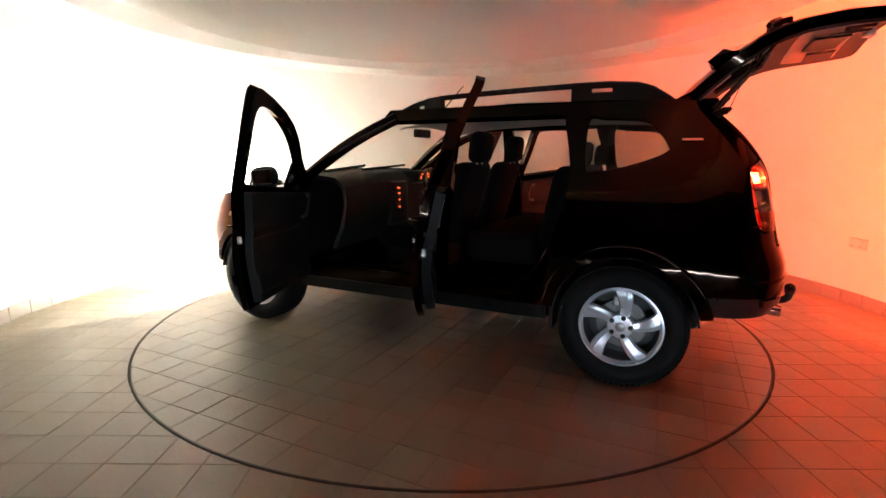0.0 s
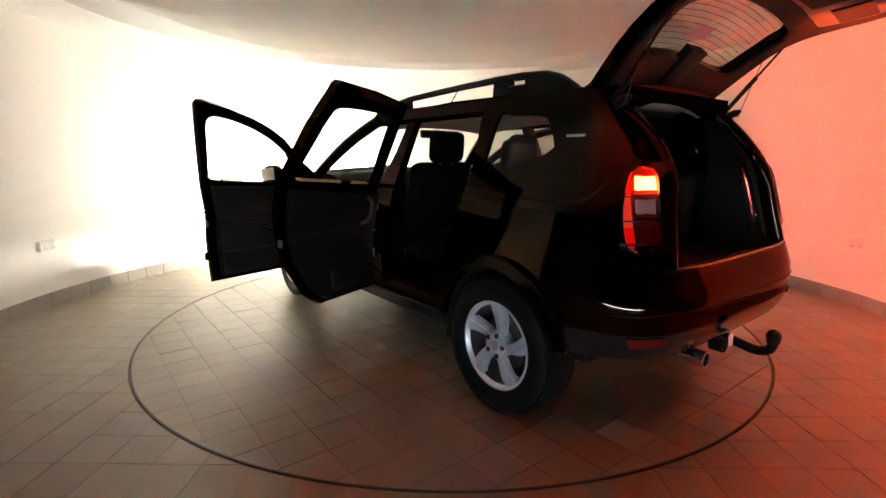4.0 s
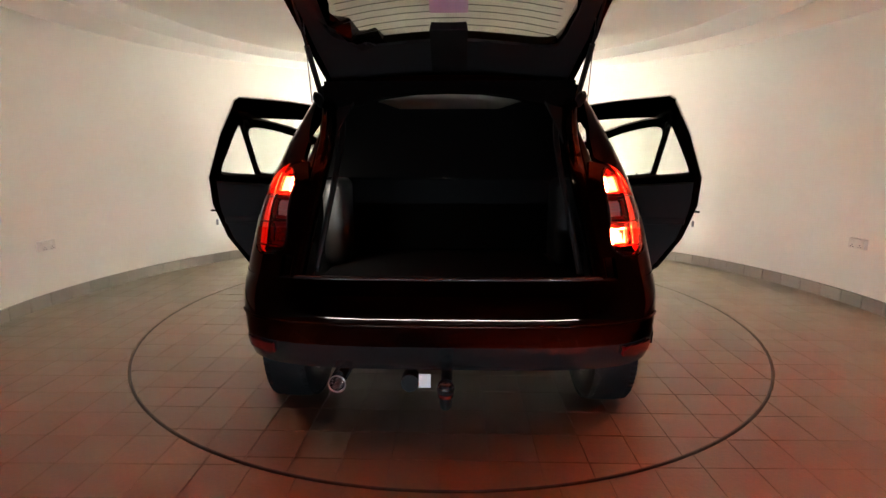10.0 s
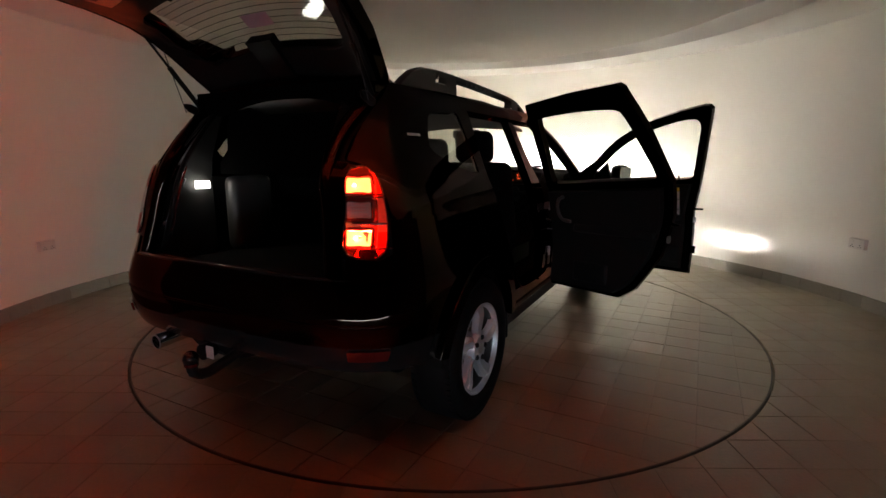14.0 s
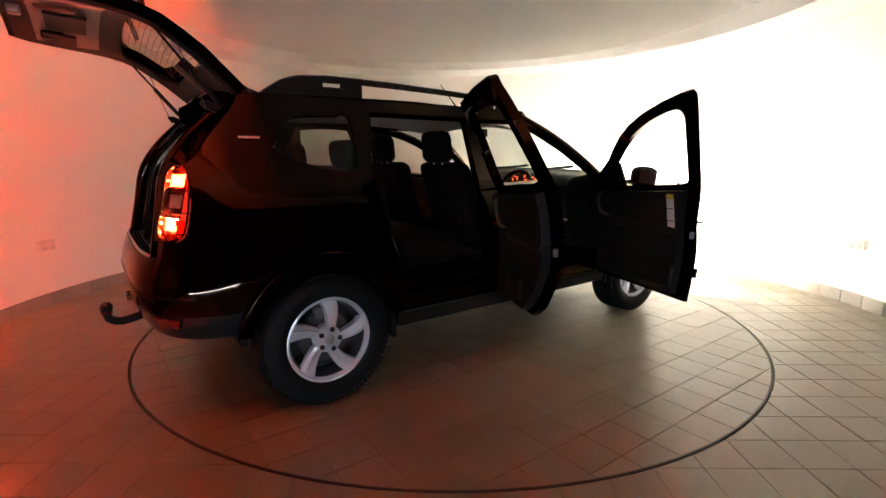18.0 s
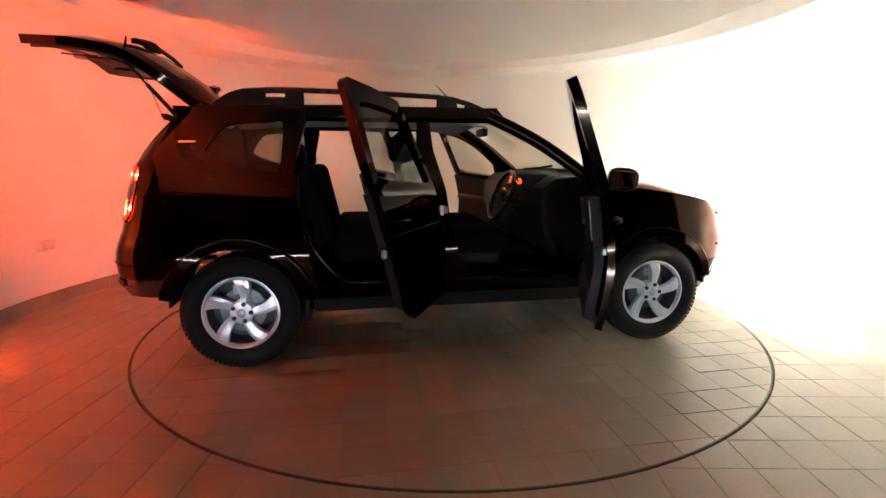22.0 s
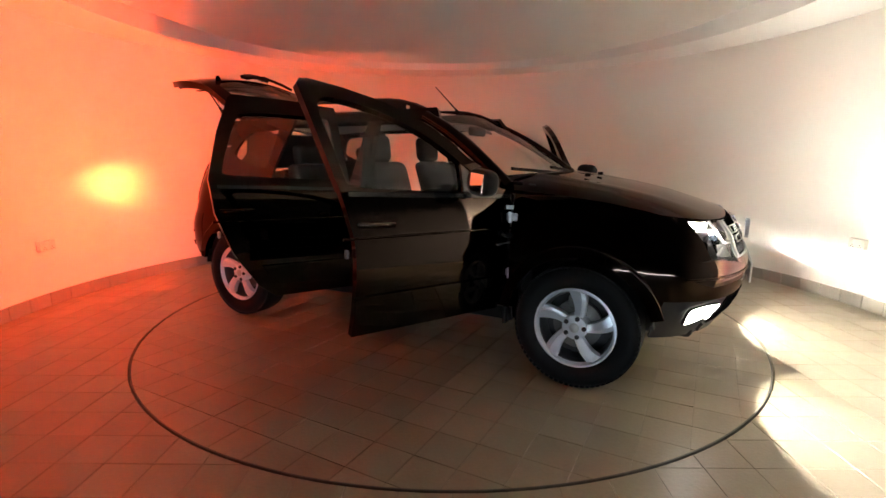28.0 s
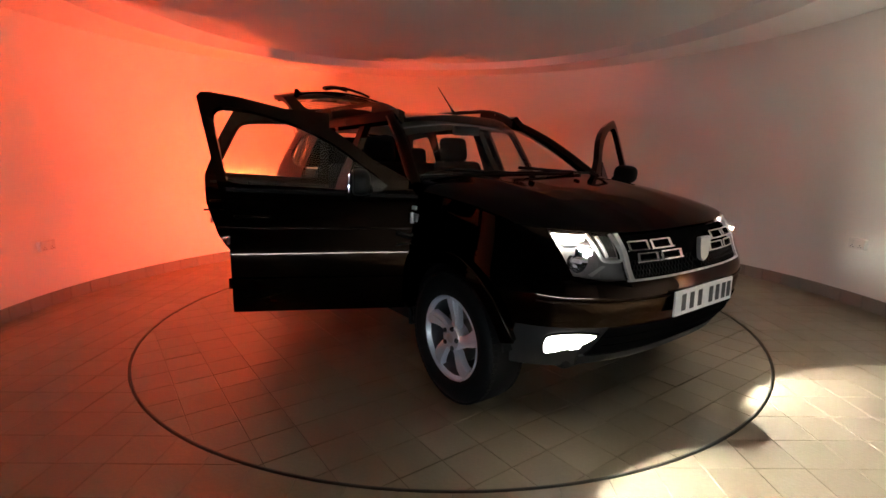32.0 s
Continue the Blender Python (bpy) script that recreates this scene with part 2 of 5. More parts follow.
# ceiling: a slab, a lowered outer ring and a lowered central disc with an open recess between them
bm = box(-3.9, 3.9, -6.4, 3.8, Z_SLAB, Z_SLAB + 0.12)
tagged(part("ceiling", bm, CEIL), "plain white ceiling slab above the recess", "ceiling", kind="structure")
bm = lathe([(2.708, Z_SLAB), (2.708, Z_SOFFIT), (3.10, Z_SOFFIT + 0.008), (RW - 0.12, Z_COVE - 0.012), (RW + 0.06, Z_COVE + 0.02), (RW + 0.06, Z_SLAB)], 192, "z", closed=True)
bmesh.ops.translate(bm, vec=(-0.07, WY, 0), verts=bm.verts)
tagged(smooth(part("ceiling_ring", bm, CEIL), 30), "lowered white plaster ceiling ring", "ceiling", kind="structure")
bm = bmesh.new()
bmesh.ops.create_cone(bm, cap_ends=True, segments=192, radius1=2.248, radius2=2.248, depth=Z_SLAB - Z_DISC)
bmesh.ops.translate(bm, vec=(-0.06, WY, (Z_SLAB + Z_DISC) / 2), verts=bm.verts)
tagged(smooth(part("ceiling_disc", bm, CEIL)), "lowered round white plaster ceiling disc", "ceiling", kind="structure")
tagged(part("ceiling_passage", box(-half - 0.2, half + 0.2, -6.4, -3.2, Z_COVE + 0.004, Z_SLAB), PASSAGE), "plain unseen passage ceiling, darkened to keep the car's reflections dark", "ceiling", kind="structure")

# floor slab with a round pit for the turntable
bm = bmesh.new()
N = 192
pit = [(R_DISC + 0.005) * np.array((math.cos(2 * math.pi * k / N), math.sin(2 * math.pi * k / N))) for k in range(N)]
ring = [bm.verts.new((*p, -0.0035)) for p in pit]
deep = [bm.verts.new((*p, -0.12)) for p in pit]
far = []
for k in range(N):
    a = 2 * math.pi * k / N
    s = 7.0 / max(abs(math.cos(a)), abs(math.sin(a)))
    far.append(bm.verts.new((s * math.cos(a), s * math.sin(a), -0.0035)))
for k in range(N):
    j = (k + 1) % N
    bm.faces.new((ring[k], ring[j], far[j], far[k]))
    bm.faces.new((deep[k], deep[j], ring[j], ring[k]))
bm.faces.new(deep)
floor = tagged(part("floor", bm, GROUT), "beige stone tiled floor round the turntable", "floor", kind="structure")

# socket boxes on the wall
def socket(angle, z):
    root = new("wall_socket")
    m = Matrix.Translation((WX, WY, z)) @ pose(0, 0, 0, 0, 0, angle)
    root.matrix_basis = m @ Matrix.Translation((RW, 0, 0))
    part("box", box(-0.035, 0.004, -0.075, 0.075, -0.043, 0.043, 0.006), SOCKET, root)
    for y in (-0.036, 0.036):
        part("rocker", box(-0.041, -0.034, y - 0.012, y + 0.012, 0.008, 0.030, 0.002), SOCKET, root)
        for dy, dz in ((0, -0.010), (-0.011, -0.026), (0.011, -0.026)):
            part("hole", box(-0.0362, -0.034, y + dy - 0.003, y + dy + 0.003, dz - 0.004, dz + 0.004), INK, root)
    tagged(root, "white plastic double socket box on the curved wall", "socket", group="sockets on the wall")


socket(math.degrees(math.atan2(0.11 - WY, -3.41 - WX)), 0.52)
socket(math.degrees(math.atan2(0.20 - WY, 3.49 - WX)), 0.535)

# ---------------------------------------------------------------- turntable
turntable = new("turntable")
tagged(turntable, "round tiled car turntable with a thin dark steel rim", "turntable")
bm = bmesh.new()
bmesh.ops.create_cone(bm, cap_ends=True, segments=192, radius1=R_DISC - 0.012, radius2=R_DISC - 0.012, depth=0.10)
bmesh.ops.translate(bm, vec=(0, 0, -0.0535), verts=bm.verts)
part("deck", bm, GROUT, turntable)
smooth(part("rim", lathe([(R_DISC - 0.010, -0.08), (R_DISC - 0.010, 0.001), (R_DISC - 0.004, 0.001), (R_DISC - 0.004, -0.08)], 192, "z"), RIM_STEEL, turntable, "thin worn steel rim"))


# ---------------------------------------------------------------- the car: a shape function shared by all panels
def eased(z, reach, xs, ys):
    return sum(interp(z + reach * k / 4, xs, ys) for k in range(-4, 5)) / 9


def half_width(z):
    return eased(z, 0.045, (0.28, 0.40, 0.55, 0.70, 0.76, 1.00, 1.06, 1.50, 1.58), (0.835, 0.862, 0.876, 0.879, 0.872, 0.820, 0.803, 0.600, 0.55))


def rear_x(z):
    return eased(z, 0.05, (0.38, 0.50, 0.70, 0.78, 0.90, 1.20, 1.36, 1.50, 1.57), (-2.03, -2.12, -2.13, -2.09, -2.06, -2.00, -1.885, -1.74, -1.67))


def front_x(z):
    return eased(z, 0.03, (0.34, 0.45, 0.58, 0.70, 0.76, 0.86, 0.95, 1.02), (2.00, 2.09, 2.14, 2.15, 2.11, 2.08, 2.01, 1.93))


def shell(s, z, out=0.0):
    """A point of the body, right side positive: s runs along the car, past +-1.5 round its corners to +-2.5 at the middle of an end."""
    w = half_width(z) + out
    if abs(s) <= 1.5:
        return np.array((s, w, z))
    end, n = (front_x(z), 2.6) if s > 0 else (rear_x(z), 4.0)
    e = math.copysign(1, s)
    a = min(1.0, abs(s) - 1.5) * math.pi / 2
    x = e * 1.5 + (end + e * out - e * 1.5) * max(0.0, math.sin(a)) ** (2 / n)
    return np.array((x, w * max(0.0, math.cos(a)) ** (2 / n), z))


def side(p, sy):
    p = np.array(p, float)
    p[..., 1] *= sy
    return p


def ruled(a, b, sy, m=6, n=24, out=0.0, thick=0.02, shaped=True, bm=None):
    """A panel on the body between two lines of (s, z) points."""
    A, B = resample(a, n), resample(b, n)
    rows = []
    for k in range(m + 1):
        rows.append([side(shell(*lerp(A[i], B[i], k / m), out), sy) for i in range(n)])
    g = np.array(rows)
    # the back of the panel lies towards the car's inside
    c = np.cross(g[1, 1] - g[0, 1], g[0, 2] - g[0, 1])
    if c @ (g[0, 1] - np.array((g[0, 1][0] * 0.7, 0, 0.7))) < 0:
        g = g[::-1]
    return sheet(g, thick, bm=bm)


def spoke_cut(line, c, angles):
    """Where rays from c at the given angles meet a closed line round it."""
    L = resample(line, 1440, True)
    a = np.unwrap(np.arctan2(L[:, 1] - c[1], L[:, 0] - c[0]))
    if a[-1] < a[0]:
        L, a = L[::-1], a[::-1]
    rad = np.hypot(L[:, 0] - c[0], L[:, 1] - c[1])
    a = np.mod(a, 2 * math.pi)
    k = np.argsort(a)
    rr = np.interp(angles, a[k], rad[k], period=2 * math.pi)
    return np.stack([c[0] + rr * np.cos(angles), c[1] + rr * np.sin(angles)], 1)


def hoop(inner, outer, sy, m=4, out=0.0, thick=0.02, n=64, bm=None, spokes=False):
    """A closed panel between two closed lines of (s, z) points."""
    if spokes:
        c = resample(inner, n, True).mean(0)
        corner = [math.atan2(q[1] - c[1], q[0] - c[0]) % (2 * math.pi) for q in outer]
        angles = np.sort(np.array(corner + [2 * math.pi * k / (n - len(corner)) for k in range(n - len(corner))]))
        A, B = spoke_cut(inner, c, angles), spoke_cut(outer, c, angles)
    else:
        A, B = resample(inner, n, True), resample(outer, n, True)
        j = int(np.argmin(((B - A[0]) ** 2).sum(1)))
        B = np.roll(B, -j, 0)
    rows = [[side(shell(*lerp(A[i], B[i], k / m), out), sy) for i in range(n)] for k in range(m + 1)]
    g = np.array(rows)
    c = np.cross(g[1, 0] - g[0, 0], g[0, 1] - g[0, 0])
    if c[1] * sy < 0:
        g = g[::-1]
    return sheet(g, thick, closed=True, bm=bm)


def pane(outline, sy, out=-0.006, n=64, m=5):
    """Glass that fills a closed line of (s, z) points."""
    A = resample(outline, n, True)
    c = A.mean(0)
    return sheet([[side(shell(*lerp(c, A[i], k / m), out), sy) for i in range(n)] for k in range(1, m + 1)], 0, closed=True), c


def glass_pane(name, outline, sy, material, parent, out=-0.006):
    bm, c = pane(outline, sy, out)
    n = 64
    bm.verts.ensure_lookup_table()
    bm.faces.new([bm.verts[i] for i in range(n)])
    ob = smooth(part(name, bm, material, parent))
    ob.visible_shadow = False
    return ob


CX, CY = -0.086, -0.029
car = new("car")
tagged(car, "dark brown five-door sport utility car with all doors and tailgate open", "car")
WHEEL_X, WHEEL_R = 1.3365, 0.343


def cpart(name, bm, material, parent=None, label="", soft=40):
    """A part of the car, in the car's own measures."""
    if parent is None:
        bmesh.ops.translate(bm, vec=(CX, CY, 0), verts=bm.verts)
    ob = part(name, bm, material, parent or car, label)
    if soft:
        smooth(ob, soft)
    return ob


def along(x, z):
    """The place along the body, as shell() counts it, of a point x metres from the car's middle."""
    if abs(x) <= 1.5:
        return x
    end, n = (front_x(z), 2.6) if x > 0 else (-rear_x(z), 4.0)
    f = min(1.0, (abs(x) - 1.5) / (end - 1.5))
    return math.copysign(1.5 + math.asin(f ** (n / 2)) * 2 / math.pi, x)


def arch(xc, r, z0=0.34, a0=205, a1=-25, n=24):
    pts = [(xc + r * math.cos(radians(lerp(a0, a1, k / n))), z0 + r * math.sin(radians(lerp(a0, a1, k / n)))) for k in range(n + 1)]
    return [(along(x, z), z) for x, z in pts]


QWIN = curve([(-1.075, 1.46), (-1.16, 1.465), (-1.36, 1.45), (-1.43, 1.41), (-1.50, 1.305), (-1.46, 1.26), (-1.27, 1.195), (-1.12, 1.175), (-1.085, 1.21)], 64, True)
for sy in (-1, 1):
    # quarter panel: round the small window, then down to the wheel arch and the bumper
    outer = [(-0.93, 1.54), (-1.2, 1.555), (-1.5, 1.553), (-1.72, 1.55), (-1.90, 1.45), (-2.05, 1.32), (-2.09, 1.24), (-1.98, 1.225), (-1.875, 1.18), (-1.855, 1.05), (-1.855, 1.02),
             (-1.7, 1.02), (-1.3, 1.02), (-0.995, 1.02), (-1.01, 1.15), (-0.98, 1.30), (-0.94, 1.45)]
    bm = hoop(QWIN, outer, sy, m=5, n=72)
    A = arch(-WHEEL_X, 0.40, 0.36, 20, 170)
    top = [(-0.995, 1.02), (-1.5, 1.02), (-1.855, 1.02)]
    low = [(-0.90, 0.50)] + A + [(-1.64, 0.50), (-1.76, 0.70), (-1.86, 0.80), (-1.865, 0.90)]
    ruled(top, low, sy, m=10, n=60, bm=bm)
    ruled([(-1.86, 0.90), (-1.95, 0.875), (-2.13, 0.885)], [(-1.86, 0.76), (-1.95, 0.76), (-2.13, 0.76)], sy, m=4, n=16, bm=bm)
    quarter = cpart("quarter_panel", bm, PAINT)
    g = glass_pane("quarter_window", QWIN, sy, TINT, quarter)
    g.location = (CX, CY, 0)
    # B pillar, sill, cant rail, fender
    cpart("pillar", ruled([(-0.27, 0.47), (-0.27, 0.8), (-0.27, 1.05), (-0.24, 1.53)], [(0.10, 0.47), (0.0, 0.62), (-0.06, 0.83), (-0.085, 1.05), (-0.15, 1.3), (-0.165, 1.53)], sy, m=3, out=-0.03, thick=0.05), PAINT)
    cpart("sill", ruled([(-0.93, 0.50), (0.98, 0.50)], [(-0.93, 0.33), (0.98, 0.33)], sy, m=5, n=40, out=-0.015, thick=0.08), PAINT)
    for edge in ([(-0.975, 0.95), (-0.93, 0.78), (-0.86, 0.64), (-0.75, 0.525), (-0.62, 0.49), (-0.26, 0.49), (-0.205, 0.52), (-0.20, 0.62)],
                 [(-0.09, 0.62), (-0.085, 0.53), (-0.03, 0.49), (0.80, 0.49), (0.88, 0.52), (0.905, 0.62)]):
        cpart("opening_edge", tube([side(shell(q[0], q[1], -0.014), sy) for q in curve(edge, 40)], 0.008, 8), PAINT, soft=60)
    cpart("sill_cover", ruled([(-0.92, 0.40), (0.97, 0.40)], [(-0.92, 0.32), (0.97, 0.32)], sy, m=4, n=40, out=0.005, thick=0.03), PLASTIC)
    cpart("cant_rail", ruled([(0.35, 1.50), (0.1, 1.50), (-0.5, 1.50), (-0.95, 1.50)], [(0.30, 1.575), (0.1, 1.575), (-0.5, 1.575), (-1.7, 1.56)], sy, m=4, n=40, out=-0.012, thick=0.05), PAINT)
    A = arch(WHEEL_X, 0.40, 0.36, 165, 10)
    low = [(0.955, 0.36)] + A + [(1.70, 0.47), (1.74, 0.72), (1.86, 0.735), (1.975, 0.75)]
    top = [(0.955, 1.066), (1.2, 1.046), (1.5, 1.006), (1.66, 0.978), (1.87, 0.952)]
    cpart("fender", ruled(top, low, sy, m=10, n=60), PAINT)
    cpart("side_repeater", ruled([(0.905, 0.985), (0.955, 0.985)], [(0.905, 0.965), (0.955, 0.965)], sy, m=2, n=5, out=0.008, thick=0.01), SOCKET)
    # wheel arch mouldings and liners
    for xc, a0, a1 in ((-WHEEL_X, 8, 168), (WHEEL_X, 172, 12)):
        cpart("arch_moulding", ruled(arch(xc, 0.43, 0.36, a0, a1), arch(xc, 0.375, 0.36, a0, a1), sy, m=3, n=36, out=0.034, thick=0.06), PAINT)
        cpart("arch_edge", tube([side(shell(*q, 0.026), sy) for q in arch(xc, 0.428, 0.36, a0, a1, 36)], 0.009, 8), PAINT, soft=60)
        bm = sheet([[(xc + 0.385 * math.cos(radians(a)), sy * y, 0.36 + 0.385 * math.sin(radians(a))) for a in range(5, 176, 10)] for y in (0.50, 0.87)], 0.012)
        cpart("wheel_liner", bm, PLASTIC)

# roof and bonnet
def roof_z(x, v):
    return interp(x, (-1.72, -1.2, -0.6, -0.1, 0.30), (1.585, 1.615, 1.625, 1.605, 1.555)) - 0.045 * v * v


rows = []
for x in np.linspace(0.30, -1.70, 24):
    w = half_width(1.56) - 0.012
    rows.append([(x - 0.05 * (v * v) * (1 if x > 0.25 else 0), v * w, roof_z(x, v)) for v in np.linspace(-1, 1, 17)])
cpart("roof", sheet(rows, -0.03), PAINT)
cpart("headliner", sheet([[(x * 0.97, y * 0.93, z - 0.06) for x, y, z in r] for r in rows], -0.01), LINING)


def bonnet(u, v):
    y = v * (half_width(0.99) - 0.004 - 0.02 * u)
    f = 1.5 + (front_x(0.95) - 1.5) * max(0.0, 1 - abs(y / half_width(0.95)) ** 2.6) ** (1 / 2.6)
    x0 = 0.99 - 0.13 * v * v
    x = lerp(x0, f, u)
    z = interp(x, (0.85, 1.0, 1.2, 1.45, 1.65, 1.85, 2.02), (1.165, 1.152, 1.127, 1.086, 1.042, 0.980, 0.918)) - 0.03 * v * v - 0.06 * abs(v) ** 7 * (1 - 0.6 * u)
    z += 0.012 * math.exp(-((abs(v) - 0.55) / 0.07) ** 2) * (1 - u)
    return (x, y, z)


cpart("bonnet", sheet([[bonnet(u, v) for v in np.linspace(-1, 1, 33)] for u in np.linspace(0, 1, 20)], 0.02), PAINT)
for y in (-0.2, 0.2):
    cpart("washer_jet", box(1.20, 1.235, y - 0.012, y + 0.012, 1.13, 1.152, 0.005), PLASTIC)

# windscreen, A pillars, cowl
def screen(u, v):
    return (lerp(0.99 - 0.14 * v * v, 0.31 - 0.06 * v * v, u), v * lerp(0.76, 0.555, u), lerp(1.135, 1.555 - 0.04 * v * v, u) + 0.03 * math.sin(math.pi * u))


glass = cpart("windscreen", sheet([[screen(u, v) for v in np.linspace(-1, 1, 15)] for u in np.linspace(0, 1, 8)]), GLASS)
glass.visible_shadow = False
for sy in (-1, 1):
    base = [np.array(screen(u, sy * 1.0)) for u in np.linspace(-0.10, 1.02, 12)]
    bm = tube([p + np.array((0, sy * 0.02, -0.005)) for p in base], 0.042, 10)
    cpart("pillar", bm, PAINT)
cpart("cowl", sheet([[(0.99 - 0.13 * v * v + dx, v * 0.74, z - 0.015 * v * v) for v in np.linspace(-1, 1, 13)] for dx, z in ((0.03, 1.155), (-0.02, 1.135), (-0.08, 1.125))], 0.01), PLASTIC)
for y0, y1 in ((0.55, -0.02), (-0.05, -0.58)):
    cpart("wiper", tube([screen(0.03, y0 / 0.75), screen(0.06, (y0 + y1) / 1.5), screen(0.10, y1 / 0.75)], 0.011, 6), PLASTIC)

# ---------------------------------------------------------------- bumpers, grille, lamps
def wrap(z0, z1, s0, s1, front, out=0.0, thick=0.02, m=5, n=40, bm=None):
    """A band round an end of the car, from side to side."""
    e = 1 if front else -1
    rows = []
    for k in range(m + 1):
        z = lerp(z0, z1, k / m)
        row = [side(shell(e * lerp(s0, 2.5, i / n), z, out), 1) for i in range(n)]
        row += [side(shell(e * lerp(2.5, s0, i / n), z, out), -1) for i in range(n + 1)]
        rows.append(row)
    g = np.array(rows)
    j = g.shape[1] // 2
    c = np.cross(g[1, j] - g[0, j], g[0, j + 1] - g[0, j])
    if c[0] * e < 0:
        g = g[::-1]
    return sheet(g, thick, bm=bm)


cpart("front_bumper", wrap(0.54, 0.74, 1.66, 2.5, True, 0.0), PAINT)
cpart("bumper_lower", wrap(0.335, 0.55, 1.70, 2.5, True, -0.006), GREYPLASTIC, label="dark grey plastic lower bumper")
cpart("rear_bumper", wrap(0.56, 0.80, 1.61, 2.5, False, 0.002), PAINT)
cpart("bumper_lower", wrap(0.455, 0.565, 1.595, 2.5, False, 0.0), GLOSSBLACK, label="black plastic lower bumper")


def face_patch(s0, s1, z0, z1, out, sy, thick=0.012, n=8, m=4, e=1):
    return ruled([(e * s0, z1), (e * s1, z1)], [(e * s0, z0), (e * s1, z0)], sy, m=m, n=n, out=out, thick=thick)


def quad_patch(corners, out, sy, thick=0.01, n=8, m=4):
    a, b, c, d = corners
    return ruled([a, b], [d, c], sy, m=m, n=n, out=out, thick=thick)


for sy in (-1, 1):
    lamp = cpart("headlamp", quad_patch([(1.83, 0.96), (2.20, 0.94), (2.24, 0.70), (1.96, 0.74)], -0.12, sy, 0.02, 12, 8), LAMPBOWL, label="clear headlamp with a lit upper lamp")
    ubend = [side(shell(*q, -0.008), sy) for q in curve([(2.055, 0.928), (2.075, 0.875), (2.096, 0.832), (2.112, 0.818), (2.175, 0.815), (2.186, 0.828), (2.178, 0.875), (2.162, 0.924)], 30)]
    bowl = lathe([(0.052, 0.0), (0.046, -0.02), (0.034, -0.035), (0.012, -0.045)], 24, "z")
    bmesh.ops.rotate(bowl, cent=(0, 0, 0), matrix=Euler((0, radians(90), 0)).to_matrix(), verts=bowl.verts)
    bmesh.ops.scale(bowl, vec=(1, 1.15, 0.95), verts=bowl.verts)
    c0 = side(shell(2.00, 0.815, -0.03), sy)
    bmesh.ops.translate(bowl, vec=c0, verts=bowl.verts)
    # the dipped-beam projector: a small source under a lid, between an outer cheek and a sill
    px, py, pz = 1.936, 0.632, 0.862
    for nm, bm, mt in (("lamp_light", box(px - 0.002, px, sy * (py - 0.006), sy * (py + 0.006), pz - 0.008, pz + 0.003), BEAM),
                       ("upper_light", box(px - 0.002, px, sy * (py - 0.006), sy * (py + 0.006), pz + 0.0068, pz + 0.0148), UPLIGHT),
                       ("lamp_back", box(px - 0.008, px - 0.0025, sy * (py - 0.03), sy * (py + 0.03), pz - 0.02, pz + 0.016), GLOSSBLACK),
                       ("shutter", box(px - 0.008, px + 0.030, sy * (py - 0.032), sy * (py + 0.0255), pz + 0.0042, pz + 0.0062), GLOSSBLACK),
                       ("shutter", box(px - 0.006, px + 0.030, sy * (py + 0.0235), sy * (py + 0.0255), pz - 0.02, pz + 0.0062), GLOSSBLACK),
                       ("shutter", box(px - 0.006, px + 0.030, sy * (py - 0.032), sy * (py - 0.030), pz - 0.0215, pz + 0.0062), GLOSSBLACK),
                       ("shutter", box(px - 0.006, px + 0.030, sy * (py - 0.03), sy * (py + 0.0255), pz - 0.0215, pz - 0.0195), GLOSSBLACK),
                       ("position_light", ruled(curve([(1.888, 0.926), (1.905, 0.937), (1.97, 0.935), (2.025, 0.930), (2.042, 0.920)], 16), curve([(1.89, 0.916), (1.915, 0.900), (1.97, 0.897), (2.025, 0.898), (2.042, 0.908)], 16), sy, m=4, n=16, out=-0.025, thick=0.004), GLOWLAMP),
                       ("shelf", sheet([[side(shell(q, lerp(0.886, 0.889, k / 7), o), sy) for k, q in enumerate(np.linspace(1.90, 2.06, 8))] for o in (-0.045, 0.003)], 0.004), LAMPBOWL),
                       ("reflector", bowl, CHROME),
                       ("bulb", tube([c0 + (-0.03, 0, 0), c0 + (0.01, 0, 0)], 0.009, 10), SATIN),
                       ("chrome_strip", quad_patch([(1.925, 0.882), (2.06, 0.886), (2.065, 0.878), (1.93, 0.872)], -0.010, sy, 0.006), SATIN),
                       ("chrome_strip", quad_patch([(2.035, 0.765), (2.10, 0.80), (2.115, 0.795), (2.05, 0.757)], -0.014, sy, 0.006), SATIN),
                       ("indicator_bowl", quad_patch([(2.09, 0.805), (2.19, 0.805), (2.20, 0.735), (2.09, 0.745)], -0.035, sy, 0.006), LAMPBOWL),
                       ("bezel", tube(ubend, 0.0075, 8), SATIN),
                       ("inner_lamp", quad_patch([(2.06, 0.922), (2.165, 0.918), (2.18, 0.825), (2.10, 0.825)], -0.045, sy, 0.006), GREYPLASTIC),
                       ("inner_rib", quad_patch([(2.10, 0.915), (2.112, 0.915), (2.137, 0.83), (2.125, 0.83)], -0.03, sy, 0.010), SATIN)):
        o2 = cpart(nm, bm, mt, soft=30)
        o2.parent = lamp
    o2 = cpart("lens", quad_patch([(1.87, 0.945), (2.17, 0.93), (2.21, 0.71), (1.98, 0.755)], 0.004, sy, 0, 12, 8), LENS)
    o2.parent = lamp
    o2.visible_shadow = False
    line = curve([(1.872, 0.492), (1.97, 0.512), (2.055, 0.508), (2.085, 0.495), (2.03, 0.455), (1.95, 0.425), (1.89, 0.408), (1.868, 0.43)], 40, True)
    c = line.mean(0)
